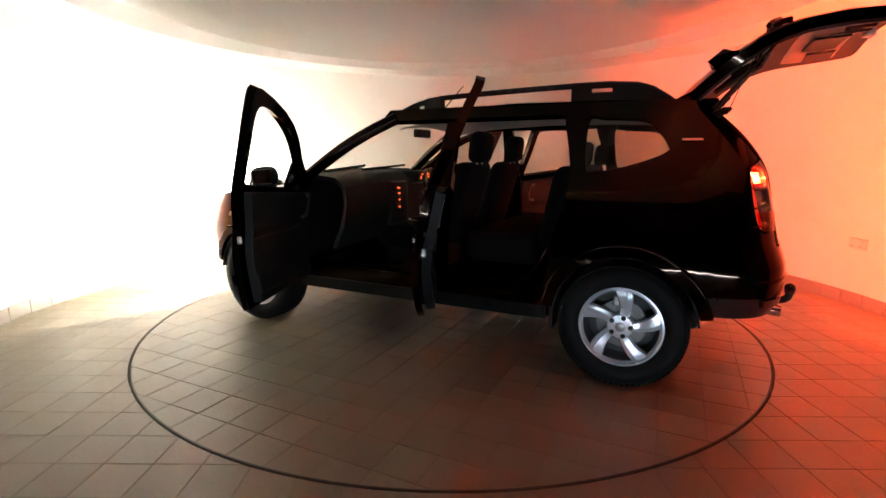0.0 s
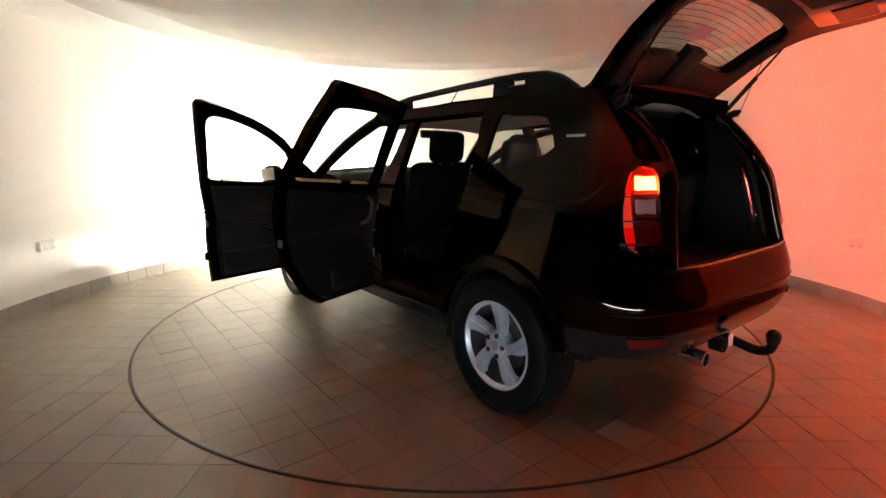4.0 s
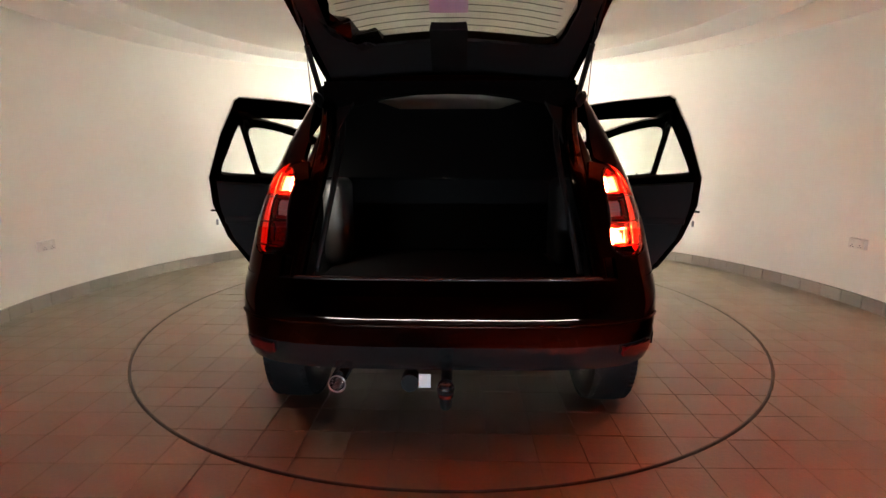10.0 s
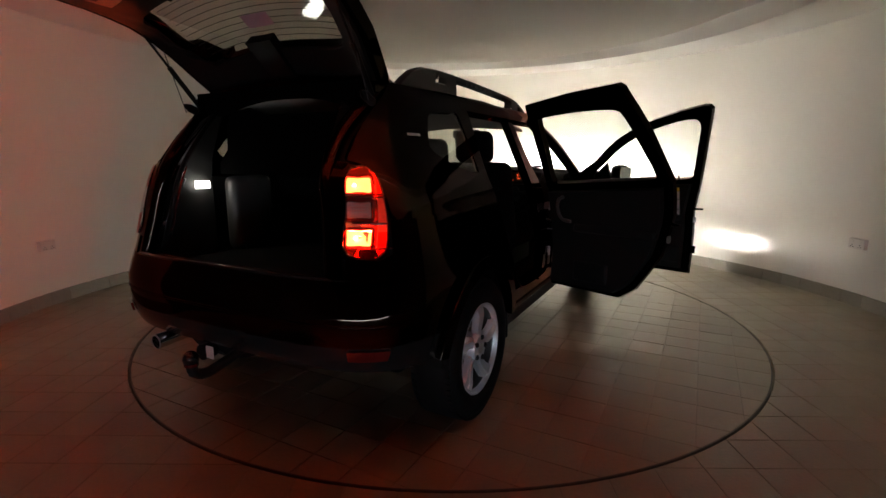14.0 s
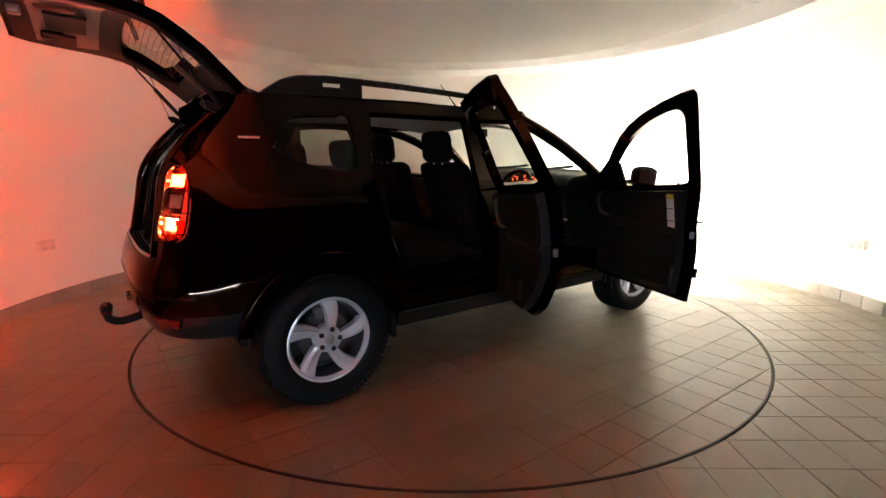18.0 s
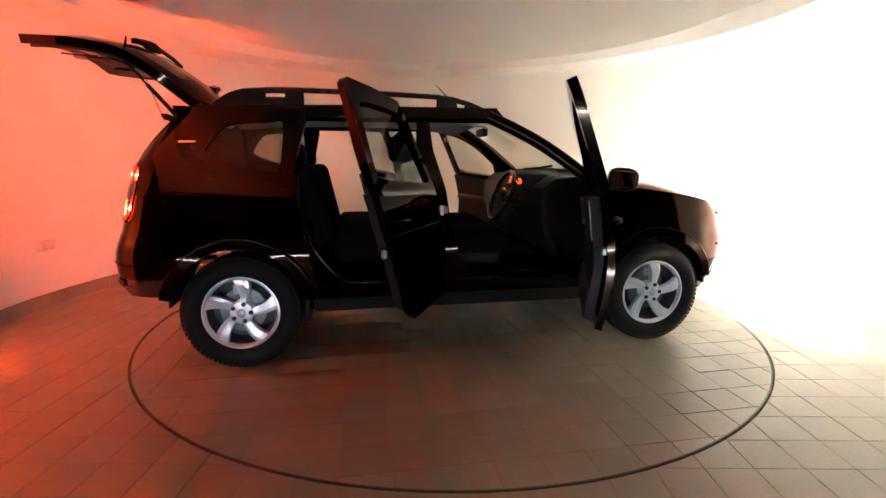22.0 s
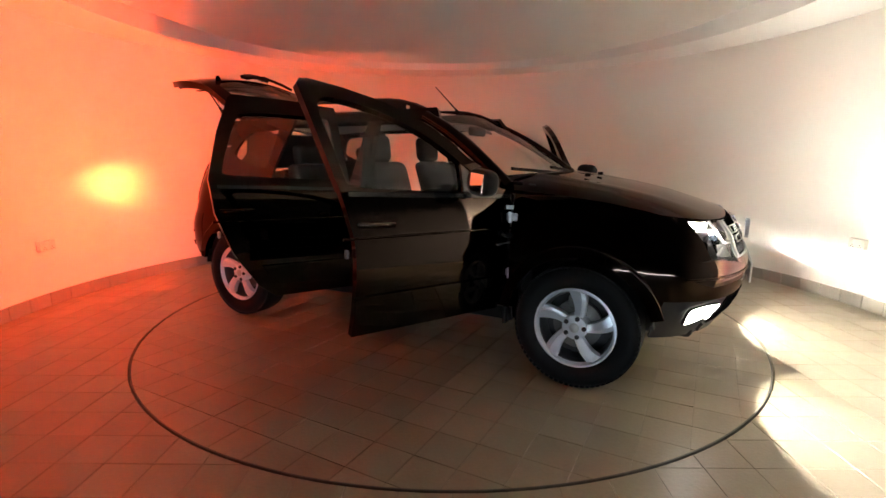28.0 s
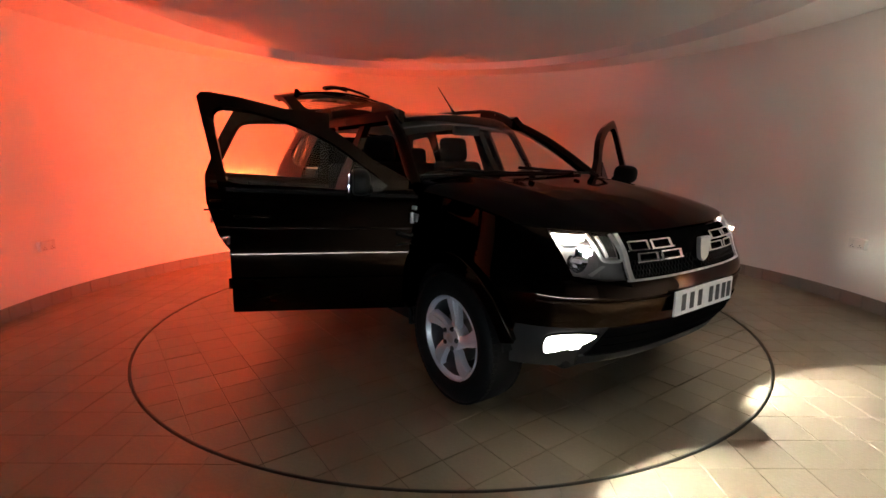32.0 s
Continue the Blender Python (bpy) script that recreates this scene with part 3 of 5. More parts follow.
    eye = [(2.005 + 0.030 * math.cos(2 * math.pi * k / 40), 0.462 + 0.021 * math.sin(2 * math.pi * k / 40)) for k in range(40)]
    fog = cpart("fog_lamp", hoop(eye, line, sy, m=3, out=0.004, thick=0.006, n=40, spokes=True), FOGLIGHT, label="lit white front fog lamp")
    fx, fy, fz = 1.959, 0.664, 0.464
    # cup, lid and lip shape the beam; their added glow blends with the lens
    lip = [[(x, sy * (fy + 0.0225 * math.cos(a)), fz - 0.0015 + 0.020 * math.sin(a)) for a in np.linspace(math.pi, 2 * math.pi, 25)] for x in (fx - 0.002, fx + 0.011)]
    for nm, b, mt in (("fog_bulb", box(fx - 0.001, fx, sy * (fy - 0.0015), sy * (fy + 0.0015), fz - 0.0012, fz + 0.0012), FOGBEAM),
                      ("fog_cup", box(fx - 0.012, fx - 0.0015, sy * (fy - 0.027), sy * (fy + 0.027), fz - 0.024, fz + 0.018), FOGLIGHT),
                      ("fog_lid", box(fx - 0.008, fx + 0.017, sy * (fy - 0.0275), sy * (fy + 0.0275), fz + 0.0015, fz + 0.004), FOGLIGHT),
                      ("fog_lip", sheet(lip, 0.002), FOGLIGHT)):
        o2 = cpart(nm, b, mt, soft=40)
        o2.parent = fog
    # added spot source aimed at the wall; its shroud glows like the lens
    tip = np.array(side(shell(1.945, 0.474, 0.030), sy))
    way = Vector((2.80, sy * 2.14, 0.36)) - Vector(tip)
    turn = Matrix.Translation(tip) @ way.to_track_quat("X", "Z").to_matrix().to_4x4()
    for nm, b, mt in (("side_bulb", box(-0.0225, -0.0215, -0.002, 0.002, -0.0006, 0.0006), WALLSPOT),
                      ("shroud", box(-0.0255, -0.0235, -0.006, 0.006, -0.004, 0.004), FOGLIGHT),
                      ("shroud", box(-0.0255, 0.0, 0.003, 0.005, -0.003, 0.003), FOGLIGHT),
                      ("shroud", box(-0.0255, 0.0, -0.005, -0.003, -0.003, 0.003), FOGLIGHT),
                      ("shroud", box(-0.0255, 0.0, -0.003, 0.003, 0.001, 0.003), FOGLIGHT),
                      ("shroud", box(-0.0255, 0.0, -0.003, 0.003, -0.003, -0.001), FOGLIGHT)):
        bmesh.ops.transform(b, matrix=turn, verts=b.verts)
        o2 = cpart(nm, b, mt, soft=0)
        o2.parent = fog
    o2 = cpart("bezel", hoop(line, [(lerp(c[0], q[0], 1.10), lerp(c[1], q[1], 1.12)) for q in line], sy, m=2, out=0.008, thick=0.012, n=40), PLASTIC)
    o2.parent = fog
grille = cpart("grille", wrap(0.735, 0.915, 2.195, 2.5, True, -0.016, 0.01, n=16), NET, label="black mesh grille with chrome blocks")
for sy in (-1, 1):
    for k in range(-2, 22):
        for d in (-0.026, 0.026):
            cell = [(2.205 + 0.0145 * k + d * q, lerp(0.745, 0.815, q)) for q in np.linspace(0, 1, 6)]
            cell = [q for q in cell if 2.2 < q[0] < 2.4999]
            if len(cell) > 2:
                o2 = cpart("mesh_bar", tube([side(shell(*q, -0.004), sy) for q in cell], 0.0016, 4), PLASTIC, soft=0)
                o2.parent = grille
for sy in (-1, 1):
    o2 = cpart("frame", quad_patch([(2.178, 0.928), (2.198, 0.928), (2.222, 0.735), (2.203, 0.735)], 0.006, sy, 0.014, 3, 8), SATIN)
    o2.parent = grille
for z in (0.738,):
    o2 = cpart("frame", wrap(z - 0.004, z + 0.004, 2.19, 2.5, True, 0.004, 0.012, m=2, n=16), SATIN)
    o2.parent = grille
for sy in (-1, 1):
    for row, z in enumerate((0.875, 0.825)):
        for k in range(2):
            s0 = 2.225 + k * 0.105 + 0.03 * row
            for a, b, c, d in ((s0, s0 + 0.085, z + 0.015, z + 0.020), (s0 - 0.008, s0 + 0.095, z - 0.020, z - 0.014), (s0 - 0.004, s0 + 0.006, z - 0.018, z + 0.018), (s0 + 0.080, s0 + 0.09, z - 0.018, z + 0.018)):
                o2 = cpart("grille_block", face_patch(a, b, c, d, 0.008, sy, 0.012, 3, 1), CHROME)
                o2.parent = grille
# badge, plate, skid plate, lower intake
bm = prism([(-0.046, 0.045), (0.046, 0.045), (0.043, 0.0), (0.03, -0.05), (0.0, -0.068), (-0.03, -0.05), (-0.043, 0.0)], 0, 0.02)
bmesh.ops.rotate(bm, cent=(0, 0, 0), matrix=Euler((radians(90), 0, radians(90))).to_matrix(), verts=bm.verts)
bmesh.ops.translate(bm, vec=(2.118, 0, 0.845), verts=bm.verts)
emblem = cpart("emblem", bm, SATIN, label="plain silver shield emblem", soft=30)
plate = cpart("number_plate", box(2.150, 2.160, -0.26, 0.26, 0.558, 0.672, 0.003), WHITE, label="white number plate with plain dark bars", soft=0)
for k, y in enumerate((-0.19, -0.12, -0.05, 0.05, 0.11, 0.17, 0.22)):
    o2 = cpart("bar", box(2.1602, 2.1618, y - 0.017, y + 0.017, 0.577, 0.653), INK, soft=0)
    o2.parent = plate
bm = bmesh.new()
for sy in (-1, 1):
    ruled([(2.13, 0.535), (2.3, 0.535), (2.4999, 0.535)], [(2.07, 0.395), (2.3, 0.395), (2.4999, 0.395)], sy, m=4, n=16, out=0.006, thick=0.008, bm=bm)
intake = cpart("lower_intake", bm, NET)
for z in (0.44, 0.485):
    o2 = cpart("slat", wrap(z, z + 0.006, 2.12, 2.5, True, 0.009, 0.004, m=1, n=16), NET)
    o2.parent = intake
for zr, s0, e in ((0.642, 1.80, -1), (0.655, 1.80, 1)):
    line = [side(shell(e * lerp(s0, 2.5, k / 20), zr, 0.001), 1) for k in range(20)] + [side(shell(e * lerp(2.5, s0, k / 20), zr, 0.001), -1) for k in range(21)]
    cpart("bumper_ridge", tube(line, 0.0075, 10), PAINT, soft=60)
cpart("skid_plate", wrap(0.345, 0.39, 2.05, 2.5, True, 0.010, 0.015, m=3, n=16), GREYPLASTIC, label="dark grey skid plate")

# tail lamps: three stacked lenses round each rear corner
for sy in (-1, 1):
    oa = curve([(-1.95, 1.215), (-1.885, 1.175), (-1.878, 1.05), (-1.905, 0.92), (-1.97, 0.885)], 16)
    ia = curve([(-1.985, 1.215), (-2.075, 1.190), (-2.115, 1.05), (-2.138, 0.92), (-2.06, 0.885)], 16)
    cpart("lamp_surround", ruled(ia, [(-2.13, 1.235), (-2.19, 1.15), (-2.20, 1.05), (-2.20, 0.95), (-2.19, 0.88)], sy, 3, 16, 0.0, 0.015), PAINT)
    lamp = cpart("tail_lamp", ruled(oa, ia, sy, 8, 16, -0.10, 0.02), REDBOWL, label="red tail lamp with a lit upper segment")
    lit_low = sy < 0
    A0, A1 = -2.124, -1.955

    def bend(s, z):
        k = (s - A0) / (A1 - A0)
        return lerp(0.022, 0.055, k) * (z - 0.955) / 0.20 - 0.030 * k

    def seg(nm, s0, s1, z0, z1, out, mt, thick=0.006):
        o = cpart(nm, quad_patch([(s0 + bend(s0, z1), z1), (s1 + bend(s1, z1), z1 + 0.004), (s1 + bend(s1, z0), z0), (s0 + bend(s0, z0), z0)], out, sy, thick), mt)
        o.parent = lamp
        return o

    def rim_of(s0, s1, z0, z1, mt, w=0.010, out=-0.014):
        line = lambda k: curve([(s0 - k, lerp(z0, z1, 0.5)), (s0 - k * 0.8, z1 + k * 0.7), (lerp(s0, s1, 0.5), z1 + k), (s1 + k * 0.8, z1 + k * 0.7), (s1 + k, lerp(z0, z1, 0.5)), (s1 + k * 0.8, z0 - k * 0.7), (lerp(s0, s1, 0.5), z0 - k), (s0 - k * 0.8, z0 - k * 0.7)], 32, True)
        lean = lambda pts: [(q[0] + bend(*q), q[1]) for q in pts]
        o = cpart("bezel", hoop(lean(line(-0.004)), lean(line(w)), sy, m=2, out=out, thick=0.012, n=32), mt)
        o.parent = lamp
    seg("top_light", A0, A1, 1.116, 1.180, -0.024, TAILLIGHT)
    rim_of(A0, A1, 1.118, 1.178, REDDARK)
    gx, gy, gz = side(shell(lerp(A0, A1, 0.5), 1.146, -0.019), sy)
    o2 = cpart("bulb", box(gx - 0.003, gx + 0.003, gy - 0.004, gy + 0.004, gz - 0.003, gz + 0.003), TAILBULB, soft=0)
    o2.parent = lamp
    seg("reverse_bowl", A0 + 0.008, A1 - 0.008, 1.025, 1.088, -0.030, LITBOWL)
    rim_of(A0, A1, 1.025, 1.088, REDDARK)
    for zz in (1.045, 1.057, 1.069):
        seg("louvre", A0 + 0.03, A1 - 0.03, zz, zz + 0.005, -0.020, SATIN)
    if lit_low:
        mid = lerp(A0, A1, 0.5)
        seg("fog_light", A0, mid - 0.020, 0.925, 0.985, -0.024, REARFOG)
        seg("fog_light", mid + 0.020, A1, 0.925, 0.985, -0.024, REARFOG)
        seg("fog_light", mid - 0.020, mid + 0.020, 0.925, 0.949, -0.024, REARFOG)
        seg("fog_light", mid - 0.020, mid + 0.020, 0.961, 0.985, -0.024, REARFOG)
        gx, gy, gz = side(shell(lerp(A0, A1, 0.3), 0.955, -0.019), sy)
        o2 = cpart("bulb", box(gx - 0.003, gx + 0.003, gy - 0.004, gy + 0.004, gz - 0.003, gz + 0.003), REARBULB, soft=0)
        o2.parent = lamp
        gx, gy, gz = side(shell(mid + bend(mid, 0.955), 0.955, -0.022), sy)
        for nm, b, mt in (("fog_bulb", box(gx + 0.045, gx + 0.049, gy - 0.002, gy + 0.010, gz - 0.0025, gz + 0.0025), FOGBULB),
                          ("shroud", box(gx + 0.012, gx + 0.052, gy - 0.028, gy - 0.022, gz - 0.022, gz + 0.022), GLOSSBLACK),
                          ("shroud", box(gx + 0.012, gx + 0.052, gy + 0.022, gy + 0.028, gz - 0.022, gz + 0.022), GLOSSBLACK),
                          ("shroud", box(gx + 0.012, gx + 0.052, gy - 0.022, gy + 0.022, gz - 0.022, gz - 0.006), GLOSSBLACK),
                          ("shroud", box(gx + 0.012, gx + 0.052, gy - 0.022, gy + 0.022, gz + 0.006, gz + 0.022), GLOSSBLACK),
                          ("shroud", box(gx + 0.050, gx + 0.054, gy - 0.022, gy + 0.022, gz - 0.016, gz + 0.016), GLOSSBLACK)):
            o2 = cpart(nm, b, mt, soft=0)
            o2.parent = lamp
    else:
        seg("fog_light", A0, A1, 0.925, 0.985, -0.028, REDBOWL)
    rim_of(A0, A1, 0.925, 0.985, REDDARK)
    for z in (1.110, 1.100, 1.005, 0.916):
        bm = sheet([[side(shell(sx, z, o), sy) for sx in np.linspace(-1.87, -2.09, 8)] for o in (-0.065, 0.002)], 0.006)
        o2 = cpart("divider", bm, REDDARK, soft=0)
        o2.parent = lamp
    for ed in (oa, ia):
        bm = sheet([[side(shell(*q, o), sy) for q in ed] for o in (-0.11, 0.004)], 0.004)
        o2 = cpart("housing", bm, GLOSSBLACK)
        o2.parent = lamp
    # outer strip with added glow for bled lamp light, then lens in three pieces
    ob = resample(oa, 16)
    sb = [(-1.925 + bend(-1.955, q[1]), q[1]) if q[1] > 0.9 and q[1] < 1.19 else (q[0] - 0.01, q[1]) for q in ob]
    o2 = cpart("side_strip", ruled(ob, sb, sy, 3, 16, -0.006, 0.006), SIDEGLOW)
    o2.parent = lamp
    I, O = resample(ia, 31), resample(oa, 31)
    for i0, i1, mt in ((0, 11, REDLENS), (11, 20, LENS), (20, 31, REDLENS)):
        o2 = cpart("lens", ruled(O[i0:i1 + 1], I[i0:i1 + 1], sy, 8, 10, 0.008, 0), mt)
        o2.parent = lamp
        o2.visible_shadow = False
    cpart("reflector", quad_patch([(-1.90, 0.55), (-2.12, 0.55), (-2.12, 0.51), (-1.92, 0.51)], 0.012, sy, 0.01), REDDARK)
    cpart("side_badge", ruled([(-1.515, 1.348), (-1.60, 1.348)], [(-1.515, 1.337), (-1.60, 1.337)], sy, m=1, n=4, out=0.006, thick=0.006), CHROME)

# ---------------------------------------------------------------- wheels
def wheel(x, y, sy):
    root = new("wheel")
    root.parent = car
    root.matrix_basis = pose(x + CX, y + CY, WHEEL_R, 0, 0, 0 if sy > 0 else 180)
    R = WHEEL_R
    tyre = part("tyre", lathe([(0.215, 0.085), (0.235, 0.105), (0.28, 0.112), (0.315, 0.104), (0.333, 0.085), (R, 0.06), (R, 0.0), (R, -0.06), (0.333, -0.085), (0.30, -0.108), (0.22, -0.10), (0.205, -0.08), (0.205, 0.075)], 64, closed=True), TYRE, root)
    smooth(tyre, 50)
    rim = part("rim", lathe([(0.218, 0.088), (0.222, 0.096), (0.212, 0.098), (0.203, 0.088), (0.198, 0.074), (0.203, 0.074), (0.209, 0.084)], 64, closed=True), ALLOY, root, "silver alloy rim with five bent spokes")
    # barrel darker than the rim: shade behind the spokes is put in its colour
    smooth(part("barrel", lathe([(0.200, 0.076), (0.192, 0.04), (0.190, -0.06), (0.205, -0.09), (0.198, -0.09), (0.184, -0.06), (0.186, 0.04), (0.195, 0.076)], 64, closed=True), BARREL, rim), 50)
    smooth(rim, 50)
    hub = part("hub", lathe([(0.0, 0.092), (0.030, 0.093), (0.064, 0.090), (0.070, 0.078), (0.070, 0.0)], 40), ALLOY, root)
    smooth(hub, 40)
    for k in range(5):
        a0 = radians(108 + 72 * k)
        bm = bmesh.new()
        rows = []
        for i in range(9):
            t = i / 8
            r = lerp(0.050, 0.207, t)
            mid = a0 - 0.24 * t - 0.06 * t * t
            wide = lerp(0.024, 0.047, t ** 1.2)
            y0 = interp(t, (0, 0.25, 0.8, 1.0), (0.086, 0.080, 0.094, 0.088))
            row = []
            for f, dy in ((-1.0, -0.035), (-0.96, -0.008), (-0.86, -0.001), (0.30, 0.003), (0.36, -0.002), (0.90, -0.007), (0.97, -0.014), (1.0, -0.035)):
                a = mid + f * wide / r
                row.append((r * math.cos(a), y0 + dy, r * math.sin(a)))
            rows.append(row)
        sheet(rows[::-1], 0.012, bm=bm)
        smooth(part("spoke", bm, ALLOY, rim), 30)
        a = a0 - 0.02
        bm = lathe([(0.0, 0.101), (0.008, 0.101), (0.0125, 0.097), (0.0135, 0.08)], 12)
        bmesh.ops.translate(bm, vec=(0.053 * math.cos(a), 0, 0.053 * math.sin(a)), verts=bm.verts)
        part("wheel_nut", bm, INK, hub)
    smooth(part("centre_cap", lathe([(0.0, 0.100), (0.020, 0.099), (0.026, 0.094), (0.027, 0.085)], 24), SATIN, hub), 40)
    smooth(part("brake_disc", lathe([(0.06, 0.02), (0.135, 0.02), (0.135, -0.005), (0.06, -0.005)], 48), DISCSTEEL, root), 40)
    bm = box(-0.05, 0.05, -0.01, 0.045, 0.10, 0.165, 0.01)
    part("brake_caliper", bm, STEEL, root)
    part("back_plate", lathe([(0.0, -0.03), (0.185, -0.03)], 32), INK, root)
    # tread blocks round the shoulder
    bm = bmesh.new()
    for k in range(72):
        for yy in (0.078, -0.078):
            a = 2 * math.pi * (k + (0.5 if yy < 0 else 0)) / 72
            got = bmesh.ops.create_cube(bm, size=1)["verts"]
            bmesh.ops.scale(bm, vec=(0.022, 0.034, 0.010), verts=got)
            bmesh.ops.translate(bm, vec=(0, yy, 0.334), verts=got)
            bmesh.ops.rotate(bm, cent=(0, 0, 0), matrix=Euler((0, a, 0)).to_matrix(), verts=got)
    tagged(part("tread", bm, TYRE, tyre), kind="stuff")


for x in (-WHEEL_X, WHEEL_X):
    for sy in (-1, 1):
        wheel(x, 0.782 * sy, sy)

# ---------------------------------------------------------------- doors, built shut and then swung open on their hinges
def hang(ob, hx, hy, angle, axis, upright=0.0):
    """Swings a door about its slightly leaning hinge axis."""
    h = Matrix.Translation((hx + CX, hy + CY, 0.6))
    n = Matrix.Rotation(radians(angle), 3, "Z") @ Vector((0, math.copysign(1, hy), 0))
    h2 = Matrix.Translation((hx + CX, hy + CY, 1.0))
    drop = Matrix.Translation((0, math.copysign(0.025, hy), -0.002 * upright))
    ob.matrix_basis = drop @ h2 @ Matrix.Rotation(radians(upright), 4, Vector((-n.y, n.x, 0))) @ h2.inverted() @ h @ Matrix.Rotation(radians(angle), 4, Vector(axis)) @ Matrix.Translation((-hx, -hy, -0.6))


def door(name, sy, lower_front, lower_rear, frame_out, frame_in, hinge, angle, front):
    bm = ruled(lower_front, lower_rear, sy, m=14, n=14, thick=0.035)
    hoop(frame_in, frame_out, sy, m=3, n=120, thick=0.045, bm=bm, spokes=True)
    d = cpart(name, bm, PAINT, car, "opened dark brown car door" )
    glass_pane("window", frame_in, sy, GLASS, d, -0.022)
    # inner trim: an inset padded panel with armrest, pocket and pull
    inset = lambda pts, k: [(lerp(p[0], c[0], k), lerp(p[1], c[1], k)) for p in pts]
    c = np.mean(np.vstack([lower_front, lower_rear]), 0)
    bm = ruled(inset(lower_front, 0.10), inset(lower_rear, 0.10), sy, m=10, n=12, out=-0.05, thick=0.045)
    trim = part("trim_panel", bm, TRIM, d)
    smooth(trim, 40)
    s0, s1 = lower_front[-1][0], lower_rear[-1][0]
    a, b = lerp(s0, s1, 0.25), lerp(s0, s1, 0.9)
    y = 0.755
    smooth(part("armrest", box(min(a, b), max(a, b), sy * y, sy * (y + 0.06), 0.78, 0.84, 0.02), TRIM, d), 60)
    b = lerp(s0, s1, 0.9 if front else 0.55)
    smooth(part("door_pocket", box(min(a, b), max(a, b), sy * (y + 0.01), sy * (y + 0.06), 0.47, 0.60, 0.02), TRIM, d), 60)
    smooth(part("body_line", tube([side(shell(lerp(s0 + (-0.03 if s0 > s1 else 0.03), s1, k / 12), 0.868, -0.002), sy) for k in range(13)], 0.0065, 8), PAINT, d), 60)
    # outer handle and lock
    hx = lerp(s0, s1, 0.84)
    smooth(part("handle", tube([side(shell(hx + dx, 0.93 + dz, o), sy) for dx, dz, o in ((-0.09, 0, 0.0), (-0.07, 0.003, 0.035), (0.0, 0.004, 0.042), (0.07, 0.003, 0.035), (0.09, 0, 0.0))], 0.014, 8), PAINT, d, "body-coloured handle"), 60)
    smooth(part("lock", lathe([(0.0, 0.012), (0.011, 0.012), (0.013, 0.0)], 16), CHROME, d), 40).location = side(shell(hx - 0.02, 0.84), sy)
    smooth(part("side_moulding", ruled([(s0 - 0.05 * (1 if s0 > s1 else -1), 0.60), (lerp(s0, s1, 0.96 if front else 0.70), 0.60)], [(s0 - 0.05 * (1 if s0 > s1 else -1), 0.545), (lerp(s0, s1, 0.96 if front else 0.66), 0.545)], sy, m=2, n=10, out=0.012, thick=0.014), PAINT, d), 40)
    smooth(part("door_latch", box(s1 + 0.03, s1 + 0.045, sy * 0.80, sy * 0.825, 0.77, 0.81, 0.006), STEEL, d), 40)
    pull = curve([(lerp(s0, s1, 0.20), 1.0), (lerp(s0, s1, 0.15), 0.98), (lerp(s0, s1, 0.13), 0.92), (lerp(s0, s1, 0.16), 0.86), (lerp(s0, s1, 0.24), 0.845)], 14)
    smooth(part("pull_surround", tube([side(shell(*q, -0.105), sy) for q in pull], 0.011, 8), BOOTTRIM, d), 60)
    smooth(part("lock_pin", tube([side(shell(lerp(s0, s1, 0.86), 1.07, -0.03), sy), side(shell(lerp(s0, s1, 0.86), 1.10, -0.03), sy)], 0.006, 8), PLASTIC, d), 60)
    smooth(part("window_seal", ruled([(lower_front[-1][0] - 0.03, 1.055), (lower_rear[-1][0] + 0.04, 1.075)], [(lower_front[-1][0] - 0.03, 1.035), (lower_rear[-1][0] + 0.04, 1.055)], sy, m=1, n=10, out=0.006, thick=0.03), GLOSSBLACK, d), 40)
    lean = (-0.045, -0.008 * sy, 1) if front else (0.0, -0.03 * sy, 1)
    hang(d, hinge[0], hinge[1] * sy, -angle * sy, lean, 7.5 if front else 0.0)
    return d


for sy in (-1, 1):
    for hx, z0, z1 in ((0.955, 0.60, 0.92), (-0.115, 0.62, 0.93)):
        for z in (z0, z1):
            hinge = cpart("door_hinge", box(hx - 0.035, hx + 0.03, sy * 0.815, sy * 0.845, z - 0.022, z + 0.022, 0.006), STEEL)
            o2 = cpart("hinge_pin", tube([(hx - 0.01, sy * 0.853, z - 0.03), (hx - 0.01, sy * 0.853, z + 0.03)], 0.010, 10), SATIN)
            o2.parent = hinge
        cpart("check_strap", tube(curve([(hx, sy * 0.80, 0.77), (hx - 0.03, sy * 0.87, 0.775), (hx - 0.05, sy * 0.93, 0.77)], 10), 0.009, 6, flat=0.5), STEEL)
        cpart("cable_boot", tube(curve([(hx, sy * 0.80, 0.84), (hx - 0.005, sy * 0.87, 0.82), (hx - 0.04, sy * 0.93, 0.84)], 14), [0.013 + 0.003 * (k % 2) for k in range(14)], 8), GLOSSBLACK)

